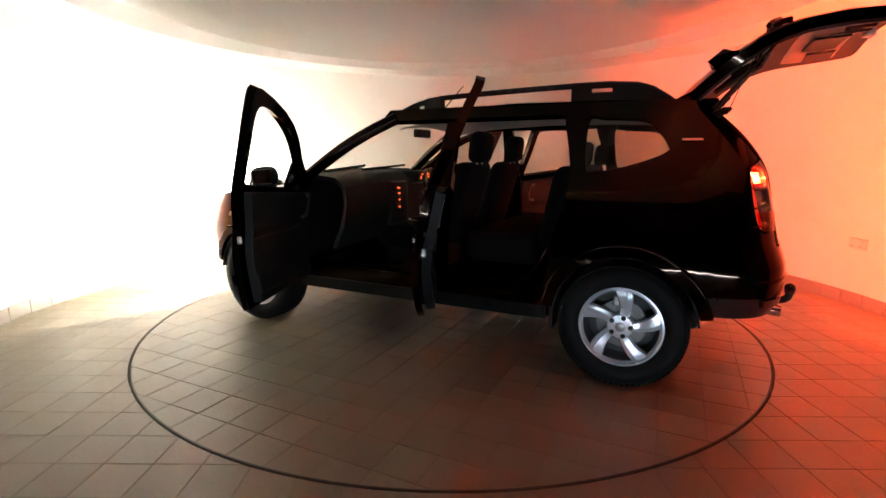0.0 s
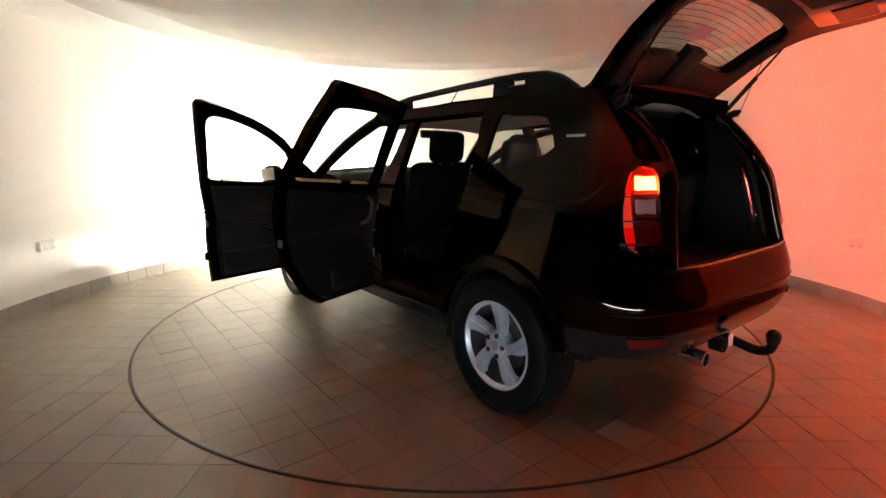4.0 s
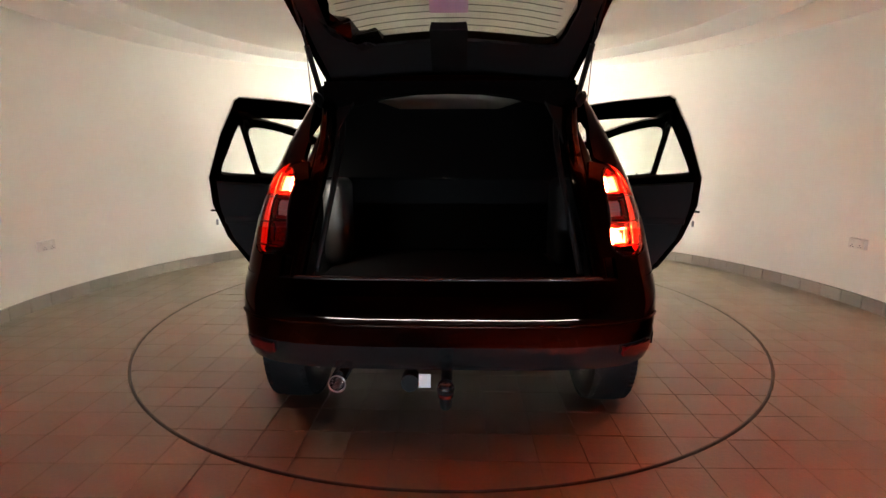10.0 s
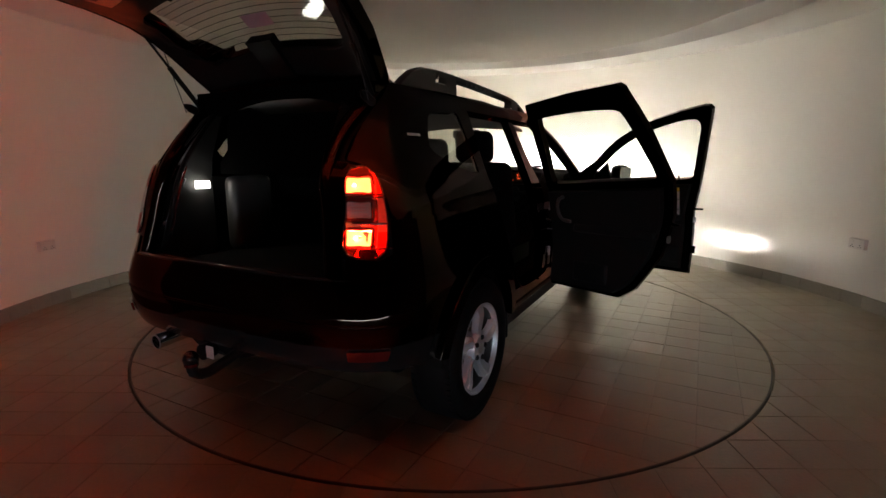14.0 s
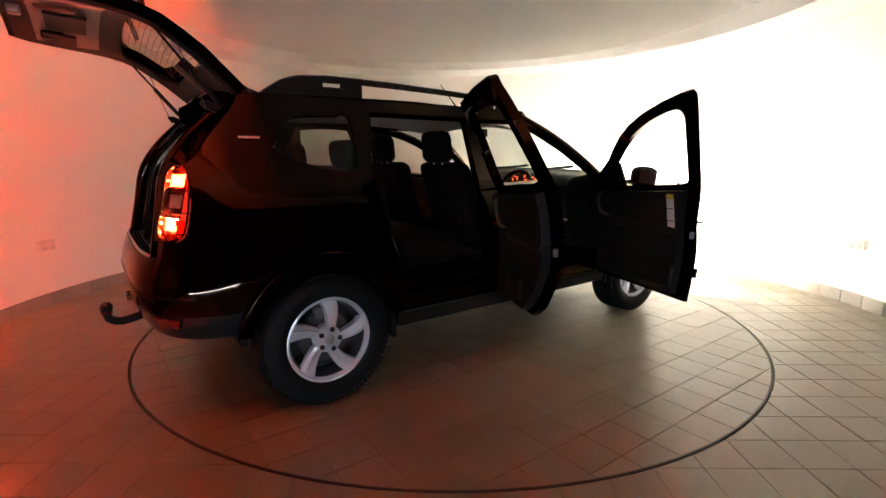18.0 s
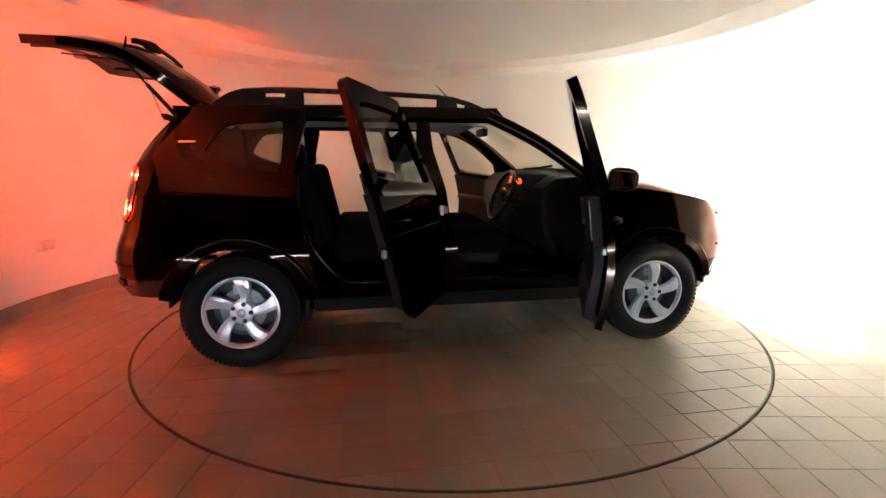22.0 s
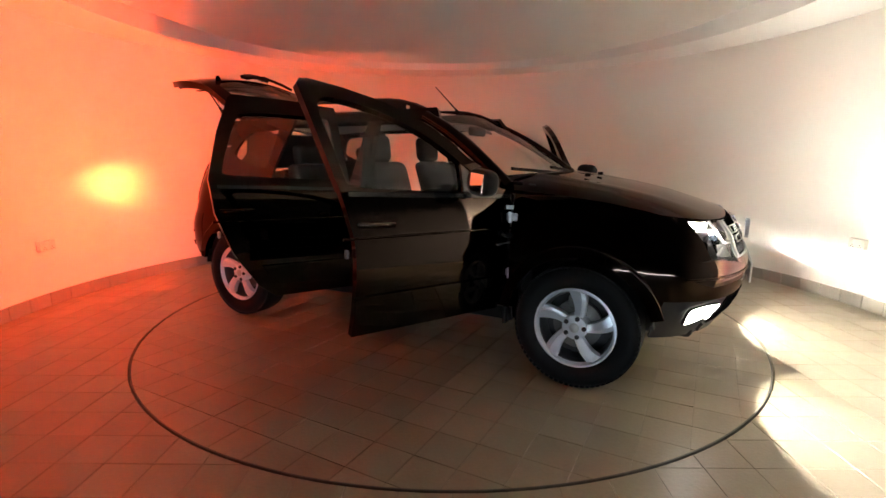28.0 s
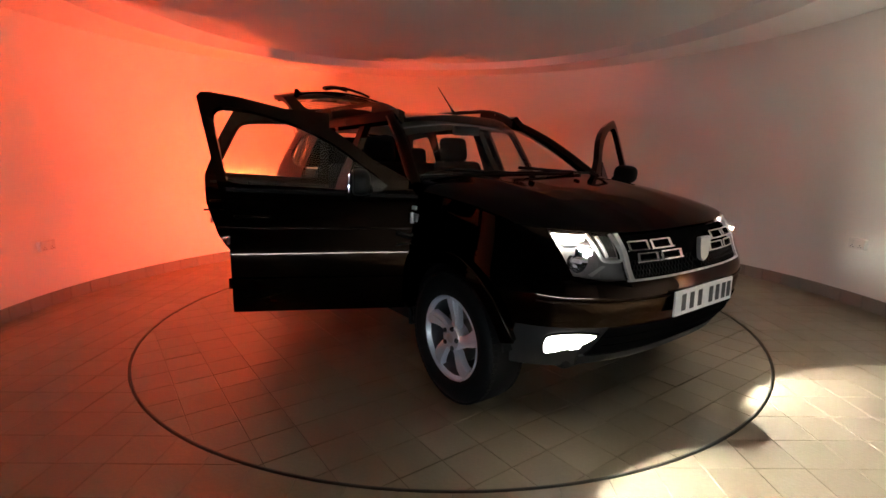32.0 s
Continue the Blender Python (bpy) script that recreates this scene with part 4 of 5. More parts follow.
BELT_F, BELT_R = 1.045, 1.08
for sy in (-1, 1):
    fr = door("front_door", sy,
              [(0.945, 0.40), (0.95, 0.55), (0.965, 0.8), (1.04, BELT_F)],
              [(0.008, 0.40), (0.012, 0.55), (0.012, 0.85), (-0.045, BELT_R)],
              [(1.04, BELT_F), (0.965, 1.13), (0.75, 1.238), (0.65, 1.312), (0.545, 1.379), (0.41, 1.439), (0.25, 1.488), (0.05, 1.528), (-0.11, 1.548), (-0.150, 1.544), (-0.167, 1.522), (-0.105, 1.3), (-0.045, BELT_R), (0.4, 1.055)],
              curve([(0.80, 1.125), (0.68, 1.215), (0.56, 1.297), (0.43, 1.364), (0.28, 1.419), (0.10, 1.462), (-0.03, 1.476), (-0.075, 1.464), (-0.088, 1.425), (-0.055, 1.3), (-0.01, 1.14), (0.03, 1.095), (0.3, 1.08), (0.74, 1.075)], 72, True),
              (0.95, 0.86), 67.8 if sy > 0 else 66.4, True)
    # black corner panel and mirror on the front door
    part("corner_panel", ruled([(0.835, 1.10), (0.675, 1.21)], [(0.80, 1.068), (0.665, 1.068)], sy, m=3, n=4, out=0.003, thick=0.02), GLOSSBLACK, fr, "black triangular mirror panel")
    m0 = np.array((0.725, sy * 0.84, 1.085))
    arm = smooth(part("mirror_arm", tube([m0, m0 + (0, sy * 0.03, 0.0), m0 + (-0.01, sy * 0.06, 0.02)], 0.025, 10), PLASTIC, fr), 60)
    bm = bmesh.new()
    bmesh.ops.create_uvsphere(bm, u_segments=24, v_segments=14, radius=1)
    for v in bm.verts:
        x, y, z = v.co
        f = lambda a: math.copysign(abs(a) ** 0.68, a)
        v.co = (0.056 * f(x), 0.088 * f(y), 0.068 * f(z))
        if v.co.x < -0.035:
            v.co.x = -0.035
    bmesh.ops.translate(bm, vec=m0 + np.array((-0.05, sy * 0.085, 0.05)), verts=bm.verts)
    mir = smooth(part("mirror", bm, PLASTIC, fr, "black plastic door mirror"), 50)
    bm = box(-0.003, 0.003, -0.064, 0.064, -0.047, 0.047, 0.002)
    bmesh.ops.rotate(bm, cent=(0, 0, 0), matrix=Euler((0, 0, radians(12 * sy))).to_matrix(), verts=bm.verts)
    bmesh.ops.translate(bm, vec=m0 + np.array((-0.094, sy * 0.085, 0.05)), verts=bm.verts)
    part("mirror_glass", bm, MIRROR, mir)
    if sy < 0:
        lab = part("sticker", ruled([(0.135, 0.985), (0.135, 0.80)], [(0.075, 0.985), (0.075, 0.80)], sy, m=1, n=3, out=-0.098, thick=0.004), WHITE, fr, "white and yellow paper label")
        part("sticker_head", ruled([(0.135, 1.012), (0.135, 0.987)], [(0.075, 1.012), (0.075, 0.987)], sy, m=1, n=3, out=-0.0985, thick=0.004), YELLOW, lab, "yellow heading")
        for z in (0.86, 0.93):
            part("sticker_line", ruled([(0.132, z + 0.002), (0.132, z - 0.002)], [(0.078, z + 0.002), (0.078, z - 0.002)], sy, m=1, n=3, out=-0.104, thick=0.003), INK, lab)
    door("rear_door", sy,
         [(-0.14, 0.40), (-0.14, 0.6), (-0.145, 0.85), (-0.145, 1.07)],
         [(-0.66, 0.40), (-0.76, 0.47), (-0.90, 0.68), (-0.985, 0.92), (-1.0, 1.11)],
         [(-0.145, 1.07), (-0.15, 1.3), (-0.15, 1.55), (-0.155, 1.575), (-0.5, 1.60), (-0.80, 1.605), (-0.83, 1.585), (-0.92, 1.38), (-1.0, 1.11), (-0.6, 1.09)],
         curve([(-0.20, 1.12), (-0.21, 1.3), (-0.215, 1.47), (-0.26, 1.495), (-0.5, 1.505), (-0.74, 1.495), (-0.80, 1.46), (-0.87, 1.30), (-0.92, 1.16), (-0.89, 1.13), (-0.6, 1.115), (-0.25, 1.10)], 72, True),
         (-0.12, 0.86), 64, False)

# ---------------------------------------------------------------- tailgate, raised over the boot
GATE = [(-1.53, 1.585, 0.53), (-1.60, 1.65, 0.55), (-1.75, 1.785, 0.585), (-1.90, 1.888, 0.60), (-2.03, 1.932, 0.61), (-2.22, 1.957, 0.61), (-2.50, 1.962, 0.57)]


P = resample(GATE, 40)
def gate_pt(t, v, out=0.0):
    x = np.interp(t, np.linspace(0, 1, 40), P[:, 0])
    z = np.interp(t, np.linspace(0, 1, 40), P[:, 1])
    h = np.interp(t, np.linspace(0, 1, 40), P[:, 2])
    t2 = min(1, t + 0.02)
    dx = np.interp(t2, np.linspace(0, 1, 40), P[:, 0]) - np.interp(t2 - 0.04, np.linspace(0, 1, 40), P[:, 0])
    dz = np.interp(t2, np.linspace(0, 1, 40), P[:, 1]) - np.interp(t2 - 0.04, np.linspace(0, 1, 40), P[:, 1])
    n = np.array((-dz, 0, dx))
    n = -n / np.linalg.norm(n)
    return np.array((x, v * h, z + 0.045 - 0.085 * v * v)) + n * out


def gate_hoop(inner, outer, out, thick, m=4, n=64):
    A, B = resample(inner, n, True), resample(outer, n, True)
    j = int(np.argmin(((B - A[0]) ** 2).sum(1)))
    B = np.roll(B, -j, 0)
    g = np.array([[gate_pt(*lerp(A[i], B[i], k / m), out) for i in range(n)] for k in range(m + 1)])
    c = np.cross(g[1, 0] - g[0, 0], g[0, 1] - g[0, 0])
    if c[2] < 0:
        g = g[::-1]
    return sheet(g, thick, closed=True)


EDGE = [(0.0, -0.98), (0.25, -1), (0.5, -1), (0.8, -1), (1.0, -0.92), (1.0, -0.5), (1.0, 0), (1.0, 0.5), (1.0, 0.92), (0.8, 1), (0.5, 1), (0.25, 1), (0.0, 0.98), (0.0, 0.5), (0.0, 0), (0.0, -0.5)]
WIN = curve([(0.20, -0.70), (0.30, -0.80), (0.46, -0.82), (0.52, -0.72), (0.535, 0.0), (0.52, 0.72), (0.46, 0.82), (0.30, 0.80), (0.20, 0.70), (0.185, 0.0)], 64, True)
gate = cpart("tailgate", gate_hoop(WIN, EDGE, 0.0, 0.05), PAINT, car, "raised dark brown tailgate with heated rear window")
gate.location = (CX, CY, 0)
bm = gate_hoop(resample(WIN, 64, True), [(lerp(t, 0.5, 0.05), v * 0.93) for t, v in EDGE], -0.05, 0.02)
smooth(part("lining", bm, TRIM, gate), 50)
# trim grey lightened: light from the bright wall is put into the colour
bm = sheet([[gate_pt(t, v, -0.062 - 0.02 * math.sin(math.pi * (t - 0.58) / 0.36)) for v in np.linspace(-0.8, 0.8, 12)] for t in np.linspace(0.58, 0.94, 8)], 0.03)
smooth(part("trim_panel", bm, GATETRIM, gate, "grey plastic tailgate trim panel, lightened for light from the wall"), 50)
bm = sheet([[gate_pt(t, v, -0.099 - 0.02 * math.sin(math.pi * (t - 0.58) / 0.36)) for v in np.linspace(-0.28, 0.28, 10)] for t in np.linspace(0.68, 0.84, 6)], 0.012)
smooth(part("trim_recess", bm, PLASTIC, gate), 50)
for v0 in (-0.55, 0.55):
    bm = sheet([[gate_pt(t, v, -0.095 - 0.02 * math.sin(math.pi * (t - 0.58) / 0.36)) for v in np.linspace(v0 - 0.12, v0 + 0.12, 6)] for t in np.linspace(0.72, 0.86, 5)], 0.008)
    smooth(part("access_cover", bm, TRIM, gate), 50)
A = resample(WIN, 64, True)
c = A.mean(0)
bm = sheet([[gate_pt(*lerp(c, A[i], k / 5), -0.01) for i in range(64)] for k in range(1, 6)], 0, closed=True)
bm.verts.ensure_lookup_table()
bm.faces.new([bm.verts[i] for i in range(64)])
g = smooth(part("rear_window", bm, TINT, gate))
g.visible_shadow = False
for k in range(11):
    t = lerp(0.22, 0.50, k / 10)
    part("heater_wire", tube([gate_pt(t, v, -0.016) for v in np.linspace(-0.74, 0.74, 8)], 0.0013, 4), INK, g)
smooth(part("brake_light_housing", sheet([[gate_pt(t, v, -0.10 + 0.4 * abs(v) ** 2) for v in np.linspace(-0.13, 0.13, 6)] for t in np.linspace(0.06, 0.25, 5)], 0.05), PLASTIC, gate), 60)
part("sticker", sheet([[gate_pt(t, v, -0.018) for v in (-0.13, 0.13)] for t in (0.27, 0.33)], 0.002), PINK, g, "pink paper sticker with faded writing")
smooth(part("wiper", tube([gate_pt(0.56, 0.0, 0.03), gate_pt(0.555, 0.15, 0.05), gate_pt(0.50, 0.45, 0.035), gate_pt(0.47, 0.62, 0.02)], 0.014, 6), PLASTIC, gate), 60)
smooth(part("wiper_motor", sheet([[gate_pt(t, v, 0.03 - 0.5 * v * v) for v in np.linspace(-0.2, 0.2, 6)] for t in (0.52, 0.56, 0.60)], 0.03), PLASTIC, gate), 60)
smooth(part("latch", box(-2.46, -2.41, -0.04, 0.04, 1.90, 1.945, 0.01), STEEL, gate), 50)
smooth(part("grab_handle", box(-2.36, -2.26, 0.30, 0.44, 1.865, 1.905, 0.012), PLASTIC, gate), 50)
for sy in (-1, 1):
    lo, hi = np.array((-1.70, sy * 0.535, 1.50)), gate_pt(0.47, sy * 0.93, -0.06)
    bm = tube([lo, lerp(lo, hi, 0.55)], 0.012, 8)
    tube([lerp(lo, hi, 0.55), hi], 0.006, 8, bm)
    cpart("gas_strut", bm, PLASTIC)
    cpart("bump_stop", tube([(-1.70, sy * 0.535, 1.47), (-1.755, sy * 0.54, 1.492), (-1.78, sy * 0.54, 1.503)], [0.02, 0.02, 0.008], 10), PLASTIC)
    lo = np.array((-1.76, sy * 0.56, 1.47))
    cpart("cord", tube([lo, gate_pt(0.36, sy * 0.93, -0.06)], 0.0022, 5), INK)

# ---------------------------------------------------------------- roof rails, antenna, tow bar, exhaust, mud flaps
for sy in (-1, 1):
    def rail_y(x):
        return sy * (half_width(1.56) - 0.045)
    bm = bmesh.new()
    def foot(x0, x1, zs):
        rows = []
        for x, lo, hi in zs:
            y = rail_y(x)
            rows.append([(x, y - 0.028, lo), (x, y - 0.024, hi - 0.008), (x, y - 0.012, hi), (x, y + 0.012, hi), (x, y + 0.024, hi - 0.008), (x, y + 0.03, lo)])
        return sheet(rows, 0, bm=bmesh.new())
    tops_f = ((0.30, 0.22, 0.12, 0.0, -0.10), (1.535, 1.575, 1.615, 1.645, 1.655))
    tops_b = ((-1.53, -1.47, -1.39, -1.31, -1.15, -0.95), (1.55, 1.595, 1.645, 1.668, 1.680, 1.681))

    def stretch(x0, x1, tops, lo=0.0, hi=1.0, n=5):
        out = []
        for x in np.linspace(x0, x1, n):
            k = np.argsort(tops[0])
            top = float(np.interp(x, np.array(tops[0])[k], np.array(tops[1])[k]))
            base = min(roof_z(x, 0.9) - 0.03, top - 0.004)
            out.append((x, lerp(base, top, lo), lerp(base, top, hi)))
        return foot(0, 0, out)
    rail = cpart("roof_rail", stretch(0.30, 0.09, tops_f, n=7), PLASTIC, label="black plastic roof rail on two feet")
    for x0, x1, tops, lo, hi in ((0.09, 0.03, tops_f, 0, 0.5), (0.09, 0.03, tops_f, 0.74, 1), (0.03, -0.10, tops_f, 0, 1),
                                 (-0.95, -1.06, tops_b, 0, 1), (-1.06, -1.18, tops_b, 0, 0.55), (-1.06, -1.18, tops_b, 0.74, 1), (-1.18, -1.53, tops_b, 0, 1)):
        o2 = cpart("rail_foot", stretch(x0, x1, tops, lo, hi, 9), PLASTIC)
        o2.parent = rail
    bar = [(-0.08, 1.628, 1.655), (-0.4, 1.640, 1.668), (-0.7, 1.648, 1.676), (-0.97, 1.652, 1.680)]
    o2 = cpart("rail_bar", foot(0, 0, bar), PLASTIC)
    o2.parent = rail
    for k in range(6):
        x = -0.50 - 0.065 * k
        o2 = cpart("letter_bar", box(x - 0.02, x + 0.02, rail_y(x) + sy * 0.024, rail_y(x) + sy * 0.029, 1.646, 1.664), GREYPLASTIC, soft=0)
        o2.parent = rail
cpart("antenna", tube([(0.19, 0.0, 1.575), (0.15, 0.0, 1.62), (-0.02, 0.0, 1.79)], [0.016, 0.006, 0.003], 8), PLASTIC)
tow = cpart("tow_bar", tube(curve([(-1.98, 0.0, 0.41), (-2.08, 0.0, 0.385), (-2.17, 0.0, 0.37), (-2.225, 0.0, 0.39), (-2.235, 0, 0.43)], 16), 0.022, 10), PLASTIC, label="black tow bar with capped ball")
bm = bmesh.new()
bmesh.ops.create_uvsphere(bm, u_segments=16, v_segments=10, radius=0.032)
bmesh.ops.translate(bm, vec=(-2.235 , 0, 0.455), verts=bm.verts)
o2 = cpart("ball", bm, GLOSSBLACK); o2.parent = tow
o2 = cpart("ball_band", tube([(-2.235, 0, 0.425), (-2.235, 0, 0.437)], 0.028, 16), REDDARK); o2.parent = tow
cpart("tow_socket", tube([(-2.03, 0.14, 0.40), (-2.09, 0.14, 0.40)], 0.035, 16), PLASTIC)
cpart("tow_label", box(-2.092, -2.088, 0.06, 0.105, 0.385, 0.44), WHITE, soft=0)
bm = tube([(-1.80, 0.40, 0.43), (-2.125, 0.41, 0.412)], 0.034, 20)
bmesh.ops.delete(bm, geom=[f for f in bm.faces if len(f.verts) > 4], context="FACES_ONLY")
tube([(-1.80, 0.40, 0.43), (-2.02, 0.4075, 0.4185)], 0.029, 20, bm)
pipe = cpart("exhaust", bm, CHROME)
o2 = cpart("tip_ring", tube([(-2.126, 0.41 + 0.032 * math.cos(a), 0.412 + 0.032 * math.sin(a)) for a in np.linspace(0, 2 * math.pi, 25)], 0.0025, 6), SATIN, label="bright chrome tip")
o2.parent = pipe
for x in (-0.955, 0.93):
    for sy in (-1, 1):
        cpart("mud_flap", box(x - 0.012, x + 0.012, sy * 0.70, sy * 0.87, 0.27 if x < 0 else 0.30, 0.46, 0.006), PLASTIC)
cpart("underbody", box(-1.72, 1.9, -0.66, 0.66, 0.31, 0.43, 0.03), PLASTIC)

# ---------------------------------------------------------------- the inside
cpart("floor_pan", box(-0.98, 1.1, -0.78, 0.78, 0.42, 0.47, 0.01), CARPET)
cpart("boot_floor", box(-2.03, -0.95, -0.56, 0.56, 0.70, 0.74, 0.01), CARPET)
cpart("loading_sill", wrap(0.735, 0.80, 2.11, 2.5, False, -0.03, 0.05, m=3, n=16), PLASTIC)
for k in range(4):
    cpart("sill_rib", wrap(0.797, 0.804, 2.13, 2.5, False, -0.004 - 0.016 * k, 0.006, m=1, n=16), GLOSSBLACK)
line = [side(shell(-lerp(2.20, 2.5, k / 20), 0.805, -0.008), 1) for k in range(20)] + [side(shell(-lerp(2.5, 2.20, k / 20), 0.805, -0.008), -1) for k in range(21)]
cpart("sill_edge", tube(line, 0.009, 10), GLOSSBLACK, soft=60)
cpart("firewall", box(0.98, 1.05, -0.74, 0.74, 0.42, 1.10, 0.01), TRIM)
for sy in (-1, 1):
    cpart("boot_side_trim", ruled([(-0.99, 1.15), (-1.5, 1.15), (-2.06, 1.15)], [(-0.99, 0.70), (-1.5, 0.70), (-2.06, 0.76)], sy, m=4, n=16, out=-0.11, thick=0.02), TRIM)
    cpart("hatch_pillar", tube(curve([side(shell(q, z, -0.03), sy) for q, z in ((-2.185, 0.80), (-2.195, 1.0), (-2.185, 1.18), (-2.13, 1.33), (-1.98, 1.46), (-1.80, 1.53))], 24), 0.033, 10), PAINT)
    cpart("hatch_seal", tube(curve([side(shell(q, z, -0.075), sy) for q, z in ((-2.225, 0.81), (-2.235, 1.0), (-2.22, 1.18), (-2.16, 1.33), (-2.02, 1.45), (-1.84, 1.515))], 24), 0.012, 8), PLASTIC, label="black rubber seal")
for sy in (-1, 1):
    # left pad's lighter grey puts the boot lamp's light into its colour
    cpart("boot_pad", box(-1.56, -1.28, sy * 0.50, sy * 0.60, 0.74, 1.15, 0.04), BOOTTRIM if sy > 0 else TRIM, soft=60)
    rows = []
    for z in (0.74, 0.85, 0.95, 1.05, 1.15, 1.25, 1.34, 1.42, 1.48):
        y = min(0.600, half_width(z) - 0.13)
        rows.append([(x, sy * (y + dy), z) for x, dy in ((-1.60, 0.03), (-1.75, 0.0), (-1.90, 0.0)) if x > shell(-2.19, z, -0.03)[0] + 0.02] + [tuple(side(shell(-2.19, z, -0.03), sy))])
    rows = [resample(q, 8) for q in rows]
    cpart("boot_pillar_trim", sheet(rows if sy < 0 else rows[::-1], 0.008), TRIM)
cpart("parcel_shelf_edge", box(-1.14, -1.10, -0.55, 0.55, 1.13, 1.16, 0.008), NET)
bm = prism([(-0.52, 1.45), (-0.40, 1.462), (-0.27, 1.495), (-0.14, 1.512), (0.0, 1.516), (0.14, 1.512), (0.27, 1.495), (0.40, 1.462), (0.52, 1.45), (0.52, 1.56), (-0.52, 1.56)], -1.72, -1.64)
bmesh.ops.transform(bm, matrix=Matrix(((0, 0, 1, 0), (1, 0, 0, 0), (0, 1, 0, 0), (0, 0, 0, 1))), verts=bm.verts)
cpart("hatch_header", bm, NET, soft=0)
cpart("boot_lamp", box(-1.72, -1.65, 0.575, 0.606, 1.09, 1.125, 0.004), BOOTLIGHT, label="small lit boot lamp")

# black sheet added so the boot opening reads dark; stands for unlit depth
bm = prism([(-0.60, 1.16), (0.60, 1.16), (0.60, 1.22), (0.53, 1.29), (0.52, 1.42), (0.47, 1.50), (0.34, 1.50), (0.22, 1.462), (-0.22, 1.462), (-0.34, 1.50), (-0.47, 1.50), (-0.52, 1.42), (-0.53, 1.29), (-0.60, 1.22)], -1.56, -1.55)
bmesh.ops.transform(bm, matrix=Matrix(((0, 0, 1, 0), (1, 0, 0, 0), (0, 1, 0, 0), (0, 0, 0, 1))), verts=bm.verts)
cpart("cargo_screen", bm, NET, label="black sheet added to keep the boot view dark", soft=0)
cpart("seat_back_cover", box(-1.13, -1.10, -0.62, 0.62, 0.74, 1.15, 0.01), CLOTH)
dash = cpart("dashboard", sheet([[(x, v * 0.74, z - 0.02 * v * v) for v in np.linspace(-1, 1, 17)] for x, z in ((0.97, 1.10), (0.80, 1.115), (0.66, 1.10), (0.60, 1.05), (0.585, 0.95), (0.62, 0.78), (0.70, 0.62))], 0.03), TRIM)
bm = box(0.50, 0.70, -0.56, -0.20, 1.03, 1.14, 0.035)
o2 = cpart("instrument_hood", bm, TRIM); o2.parent = dash
for k, (y, z, w, h) in enumerate(((-0.51, 1.07, 0.006, 0.030), (-0.49, 1.10, 0.022, 0.006), (-0.46, 1.065, 0.006, 0.020), (-0.42, 1.08, 0.026, 0.006), (-0.40, 1.10, 0.006, 0.018), (-0.36, 1.065, 0.020, 0.005),
                                  (-0.32, 1.08, 0.006, 0.026), (-0.30, 1.105, 0.022, 0.006), (-0.27, 1.07, 0.006, 0.022))):
    o2 = cpart("dial_light", box(0.494, 0.499, y, y + w, z, z + h), AMBER, soft=0); o2.parent = dash
o2 = cpart("console", box(0.55, 0.66, -0.13, 0.13, 0.70, 1.06, 0.02), GREYPLASTIC); o2.parent = dash
for z, w in ((1.00, 0.035), (0.955, 0.02), (0.90, 0.012), (0.84, 0.014)):
    o2 = cpart("switch_light", box(0.545, 0.549, 0.02, 0.02 + w, z, z + 0.009), AMBER, soft=0); o2.parent = dash
bm = bmesh.new()
ringpts = [(0.40 + 0.07 * math.sin(a) , -0.37 + 0.185 * math.cos(a), 0.98 + 0.17 * math.sin(a)) for a in np.linspace(0, 2 * math.pi, 33)]
tube(ringpts, 0.016, 8, bm)
sw = cpart("steering_wheel", bm, GLOSSBLACK)
bm = box(0.39, 0.44, -0.44, -0.30, 0.93, 1.02, 0.025)
tube([(0.41, -0.54, 0.97), (0.41, -0.20, 0.97)], 0.014, 6, bm)
tube([(0.42, -0.37, 0.97), (0.62, -0.37, 0.90)], 0.03, 8, bm)
o2 = cpart("wheel_hub", bm, TRIM); o2.parent = sw
mirror = cpart("rear_view_mirror", box(0.32, 0.36, -0.12, 0.12, 1.41, 1.475, 0.015), PLASTIC)


def pad(x0, x1, y0, y1, z0, z1, lean=0.0, r=0.05):
    bm = box(x0, x1, y0, y1, z0, z1, r)
    for v in bm.verts:
        v.co.x -= lean * (v.co.z - z0)
    return bm


def seat(x, y, w=0.50):
    s = cpart("seat", pad(x - 0.22, x + 0.28, y - w / 2, y + w / 2, 0.60, 0.76, 0, 0.06), CLOTH, label="dark cloth front seat")
    for nm, bm in (("backrest", pad(x - 0.30, x - 0.17, y - w / 2 + 0.01, y + w / 2 - 0.01, 0.68, 1.22, 0.28, 0.055)),
                   ("headrest", pad(x - 0.48, x - 0.375, y - 0.135, y + 0.135, 1.215, 1.425, 0.1, 0.05)),
                   ("headrest_post", tube([(x - 0.42, y - 0.05, 1.18), (x - 0.43, y - 0.05, 1.28)], 0.007, 6)),
                   ("headrest_post", tube([(x - 0.42, y + 0.05, 1.18), (x - 0.43, y + 0.05, 1.28)], 0.007, 6)),
                   ("seat_base", box(x - 0.2, x + 0.22, y - 0.2, y + 0.2, 0.47, 0.62, 0.02))):
        o2 = cpart(nm, bm, CLOTH if "rest" in nm and "post" not in nm else STEEL if "post" in nm else PLASTIC, soft=60)
        o2.parent = s


seat(0.12, -0.37)
seat(0.12, 0.37)
bench = cpart("rear_bench", pad(-0.80, -0.32, -0.66, 0.66, 0.58, 0.78, 0, 0.06), CLOTH, label="dark cloth rear bench", soft=60)
for y0, y1 in ((-0.65, 0.12), (0.13, 0.65)):
    o2 = cpart("backrest", pad(-0.90, -0.78, y0, y1, 0.70, 1.20, 0.22, 0.05), CLOTH, soft=60); o2.parent = bench
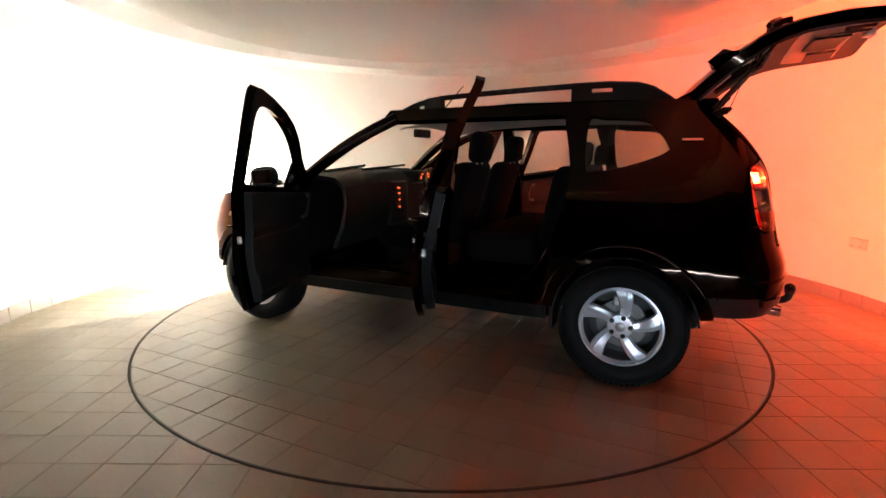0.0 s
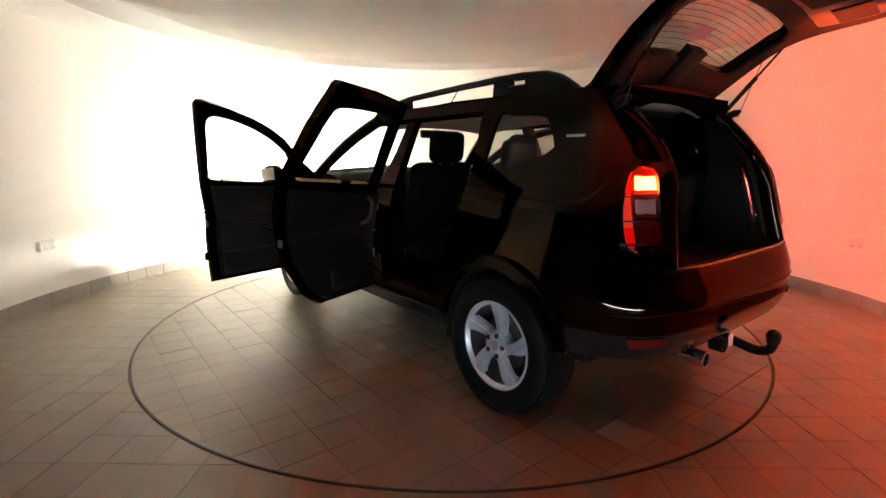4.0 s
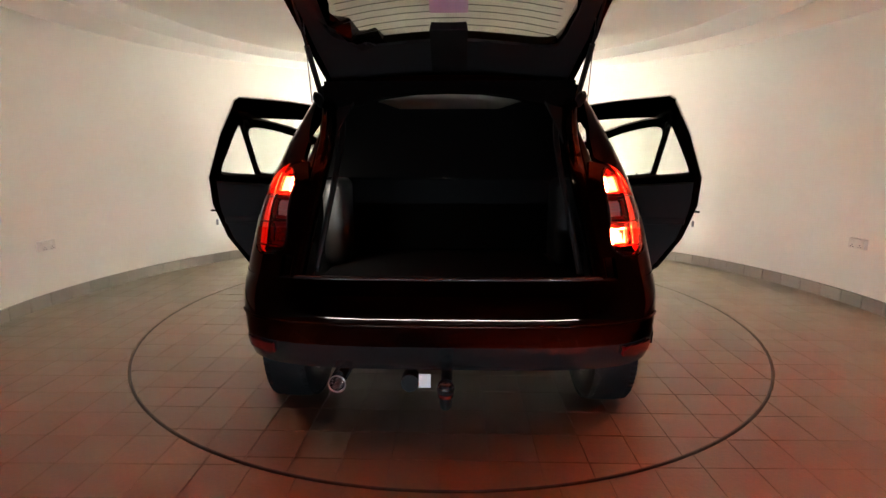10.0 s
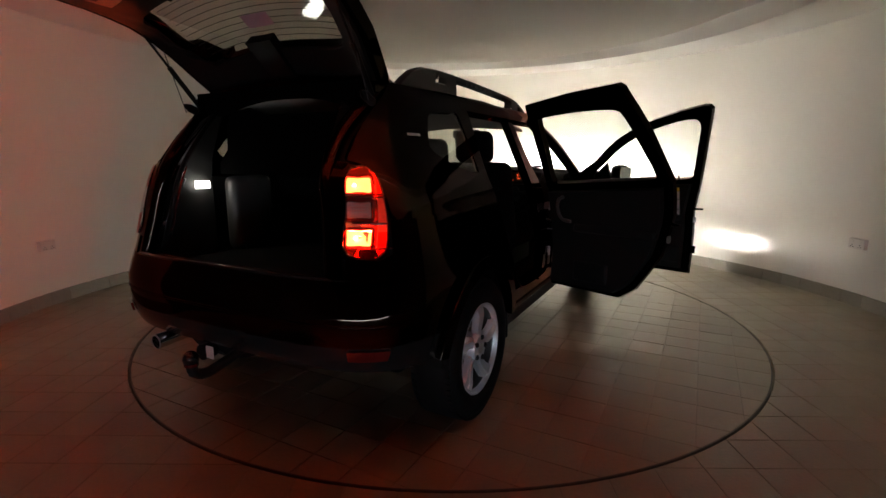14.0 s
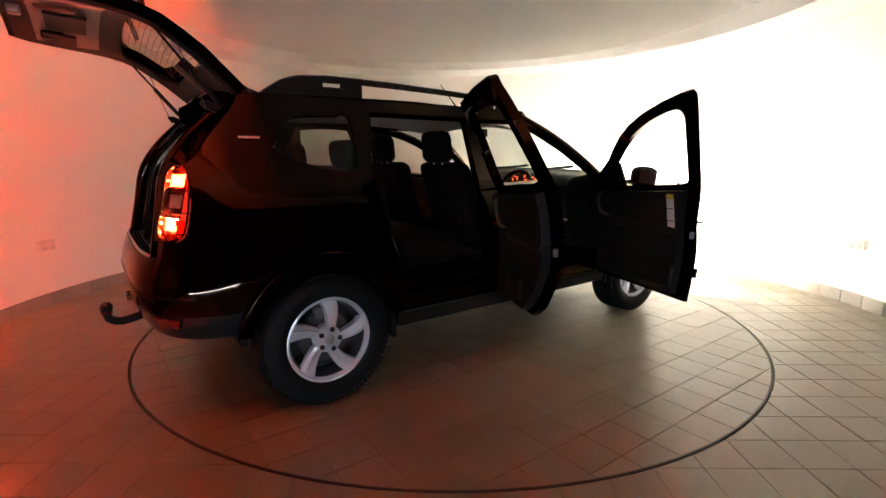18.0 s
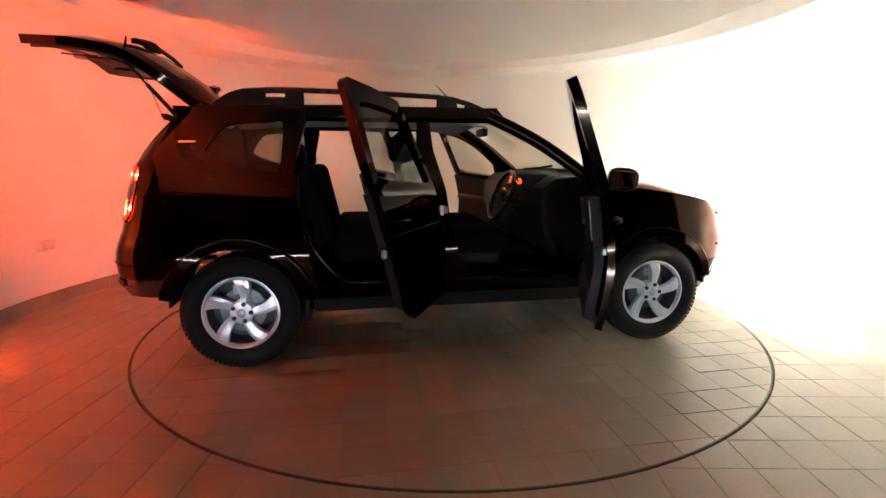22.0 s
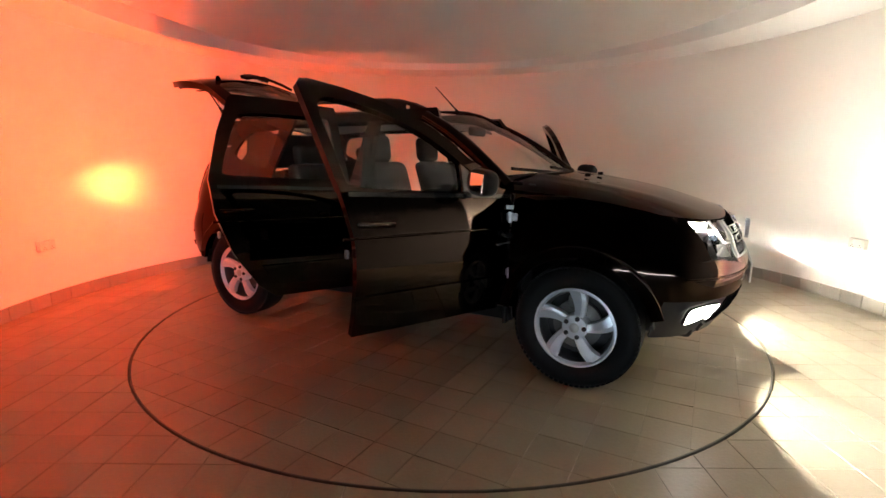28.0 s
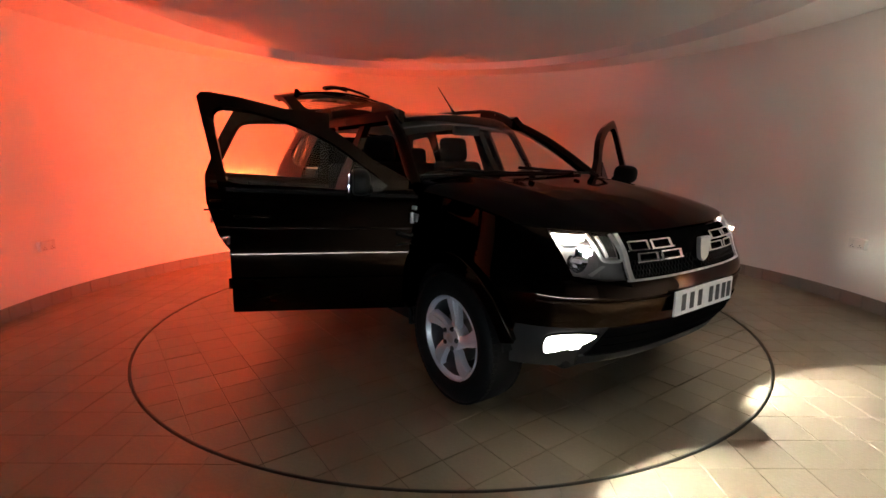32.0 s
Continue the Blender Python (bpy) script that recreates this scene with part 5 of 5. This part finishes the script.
for y in (-0.40, 0.40):
    o2 = cpart("headrest", pad(-1.05, -0.96, y - 0.125, y + 0.125, 1.19, 1.35, 0.1, 0.043), CLOTH, soft=60); o2.parent = bench


# ---------------------------------------------------------------- tiles
PITCH, JOINT = 0.206, 0.0022


def cut(sq, r, keep_inside):
    """A square tile's outline, cut by the turntable's circle."""
    dense = []
    for i in range(4):
        a, b = np.array(sq[i]), np.array(sq[(i + 1) % 4])
        dense += [lerp(a, b, k / 12) for k in range(12)]
    ok = [(np.linalg.norm(p) < r) == keep_inside for p in dense]
    if all(ok):
        return [tuple(p) for p in sq]
    if not any(ok):
        return None
    n = len(dense)
    first = next(i for i in range(n) if ok[i] and not ok[i - 1])
    chain = []
    i = first
    while ok[i % n] and i < first + n:
        chain.append(dense[i % n])
        i += 1
    def cross(p, q):
        for _ in range(20):
            m = (p + q) / 2
            if (np.linalg.norm(m) < r) == keep_inside:
                p = m
            else:
                q = m
        return p
    s = cross(chain[0], dense[first - 1])
    e = cross(chain[-1], dense[i % n])
    corners = [p for p in chain if min(np.linalg.norm(p - np.array(c)) for c in sq) < 1e-6]
    pts = [s] + corners + [e]
    a0, a1 = math.atan2(e[1], e[0]), math.atan2(s[1], s[0])
    d = (a1 - a0 + math.pi) % (2 * math.pi) - math.pi
    pts += [np.array((r * math.cos(a0 + d * k / 5), r * math.sin(a0 + d * k / 5))) for k in range(1, 5)]
    return [tuple(p) for p in pts] if len(pts) >= 3 else None


def tile_bm(outline, bm=None, top=0.0):
    bm = bm or bmesh.new()
    c = np.mean(outline, 0)
    inset = [tuple(c + (np.array(p) - c) * (1 - 0.0022 / max(0.02, np.linalg.norm(np.array(p) - c)))) for p in outline]
    lo = [bm.verts.new((x, y, -0.0062)) for x, y in outline]
    mid = [bm.verts.new((x, y, top - 0.0014)) for x, y in outline]
    hi = [bm.verts.new((x, y, top)) for x, y in inset]
    n = len(lo)
    for i in range(n):
        j = (i + 1) % n
        bm.faces.new((lo[i], lo[j], mid[j], mid[i]))
        bm.faces.new((mid[i], mid[j], hi[j], hi[i]))
    bm.faces.new(hi)
    return bm


def tile_mesh(name, outline):
    bm = tile_bm(outline)
    bmesh.ops.recalc_face_normals(bm, faces=bm.faces)
    me = bpy.data.meshes.new(name)
    bm.to_mesh(me)
    bm.free()
    me.materials.append(TILE)
    return me


H = (PITCH - JOINT) / 2
WHOLE = tile_mesh("tile", [(-H, -H), (H, -H), (H, H), (-H, H)])


def lay(parent, cells, r, keep_inside, limit):
    """Whole tiles share one mesh; the first ones are parts of their own, the rest one joined part."""
    rest = bmesh.new()
    any_rest = False
    for k, (x, y) in enumerate(cells):
        sq = [(x - H, y - H), (x + H, y - H), (x + H, y + H), (x - H, y + H)]
        out = cut(sq, r, keep_inside)
        if not out:
            continue
        if k < limit:
            whole = len(out) == 4 and abs(out[0][0] - sq[0][0]) < 1e-9 and abs(out[2][0] - sq[2][0]) < 1e-9
            ob = new("tile", WHOLE if whole else tile_mesh("tile", out))
            if whole:
                ob.location = (x, y, random.uniform(-0.0006, 0.0006))
                ob.rotation_euler = (random.gauss(0, 0.0035), random.gauss(0, 0.0035), 0)
            ob.parent = parent
        else:
            tile_bm(out, rest)
            any_rest = True
    if any_rest:
        tagged(part("tiles", rest, TILE, parent), kind="stuff")


cells = [(1.25 + PITCH * (i + 0.5), -1.893 + PITCH * (j + 0.5)) for i in range(-26, 14) for j in range(-23, 29)]
cells = [c for c in cells if R_DISC - 0.25 < math.hypot(*c) and math.hypot(c[0] - WX, c[1] - WY) < RW + 0.15 or (abs(c[0]) < half and -6.3 < c[1] < y_in)]
cells.sort(key=lambda c: math.hypot(c[0], c[1] + 2.6))
lay(floor, cells, R_DISC + 0.007, False, 300)
cells = [(PITCH * (i + 0.5) , PITCH * (j + 0.5)) for i in range(-12, 12) for j in range(-12, 12)]
cells = [c for c in cells if math.hypot(*c) < R_DISC + 0.1]
cells.sort(key=lambda c: -math.hypot(*c))
lay(turntable, cells, R_DISC - 0.012, True, 300)

# skirting tiles round the wall
skirting = tagged(part("baseboard", arc_wall(RW - 0.006, RW + 0.002, 0.0, 0.108, GAP0, GAP1, 160), GROUT), "beige tiled skirting along the curved wall", "skirting", kind="structure")
SK = 0.205
steps = int((GAP1 - GAP0) * RW / SK)
bm = box(-0.013, 0.004, -SK / 2 + 0.002, SK / 2 - 0.002, 0.001, 0.112, 0.003)
bmesh.ops.recalc_face_normals(bm, faces=bm.faces)
sk_me = bpy.data.meshes.new("skirting_tile")
bm.to_mesh(sk_me)
bm.free()
sk_me.materials.append(SKIRT)
for k in range(steps):
    a = GAP0 + (k + 0.5) * (GAP1 - GAP0) / steps
    ob = new("skirting_tile", sk_me)
    ob.matrix_basis = Matrix.Translation((WX, WY, 0)) @ Matrix.Rotation(a, 4, "Z") @ Matrix.Translation((RW - 0.004, 0, 0))
    ob.parent = skirting


def heading(t):
    return 154.17 - 6.526 * t + 0.00305 * (t - 16) ** 2


def motions():
    rows = [(float(t), pose(0, 0, 0, 0, 0, heading(t))) for t in range(0, 33, 2)]
    walk(car, rows)
    walk(turntable, rows)


motions()
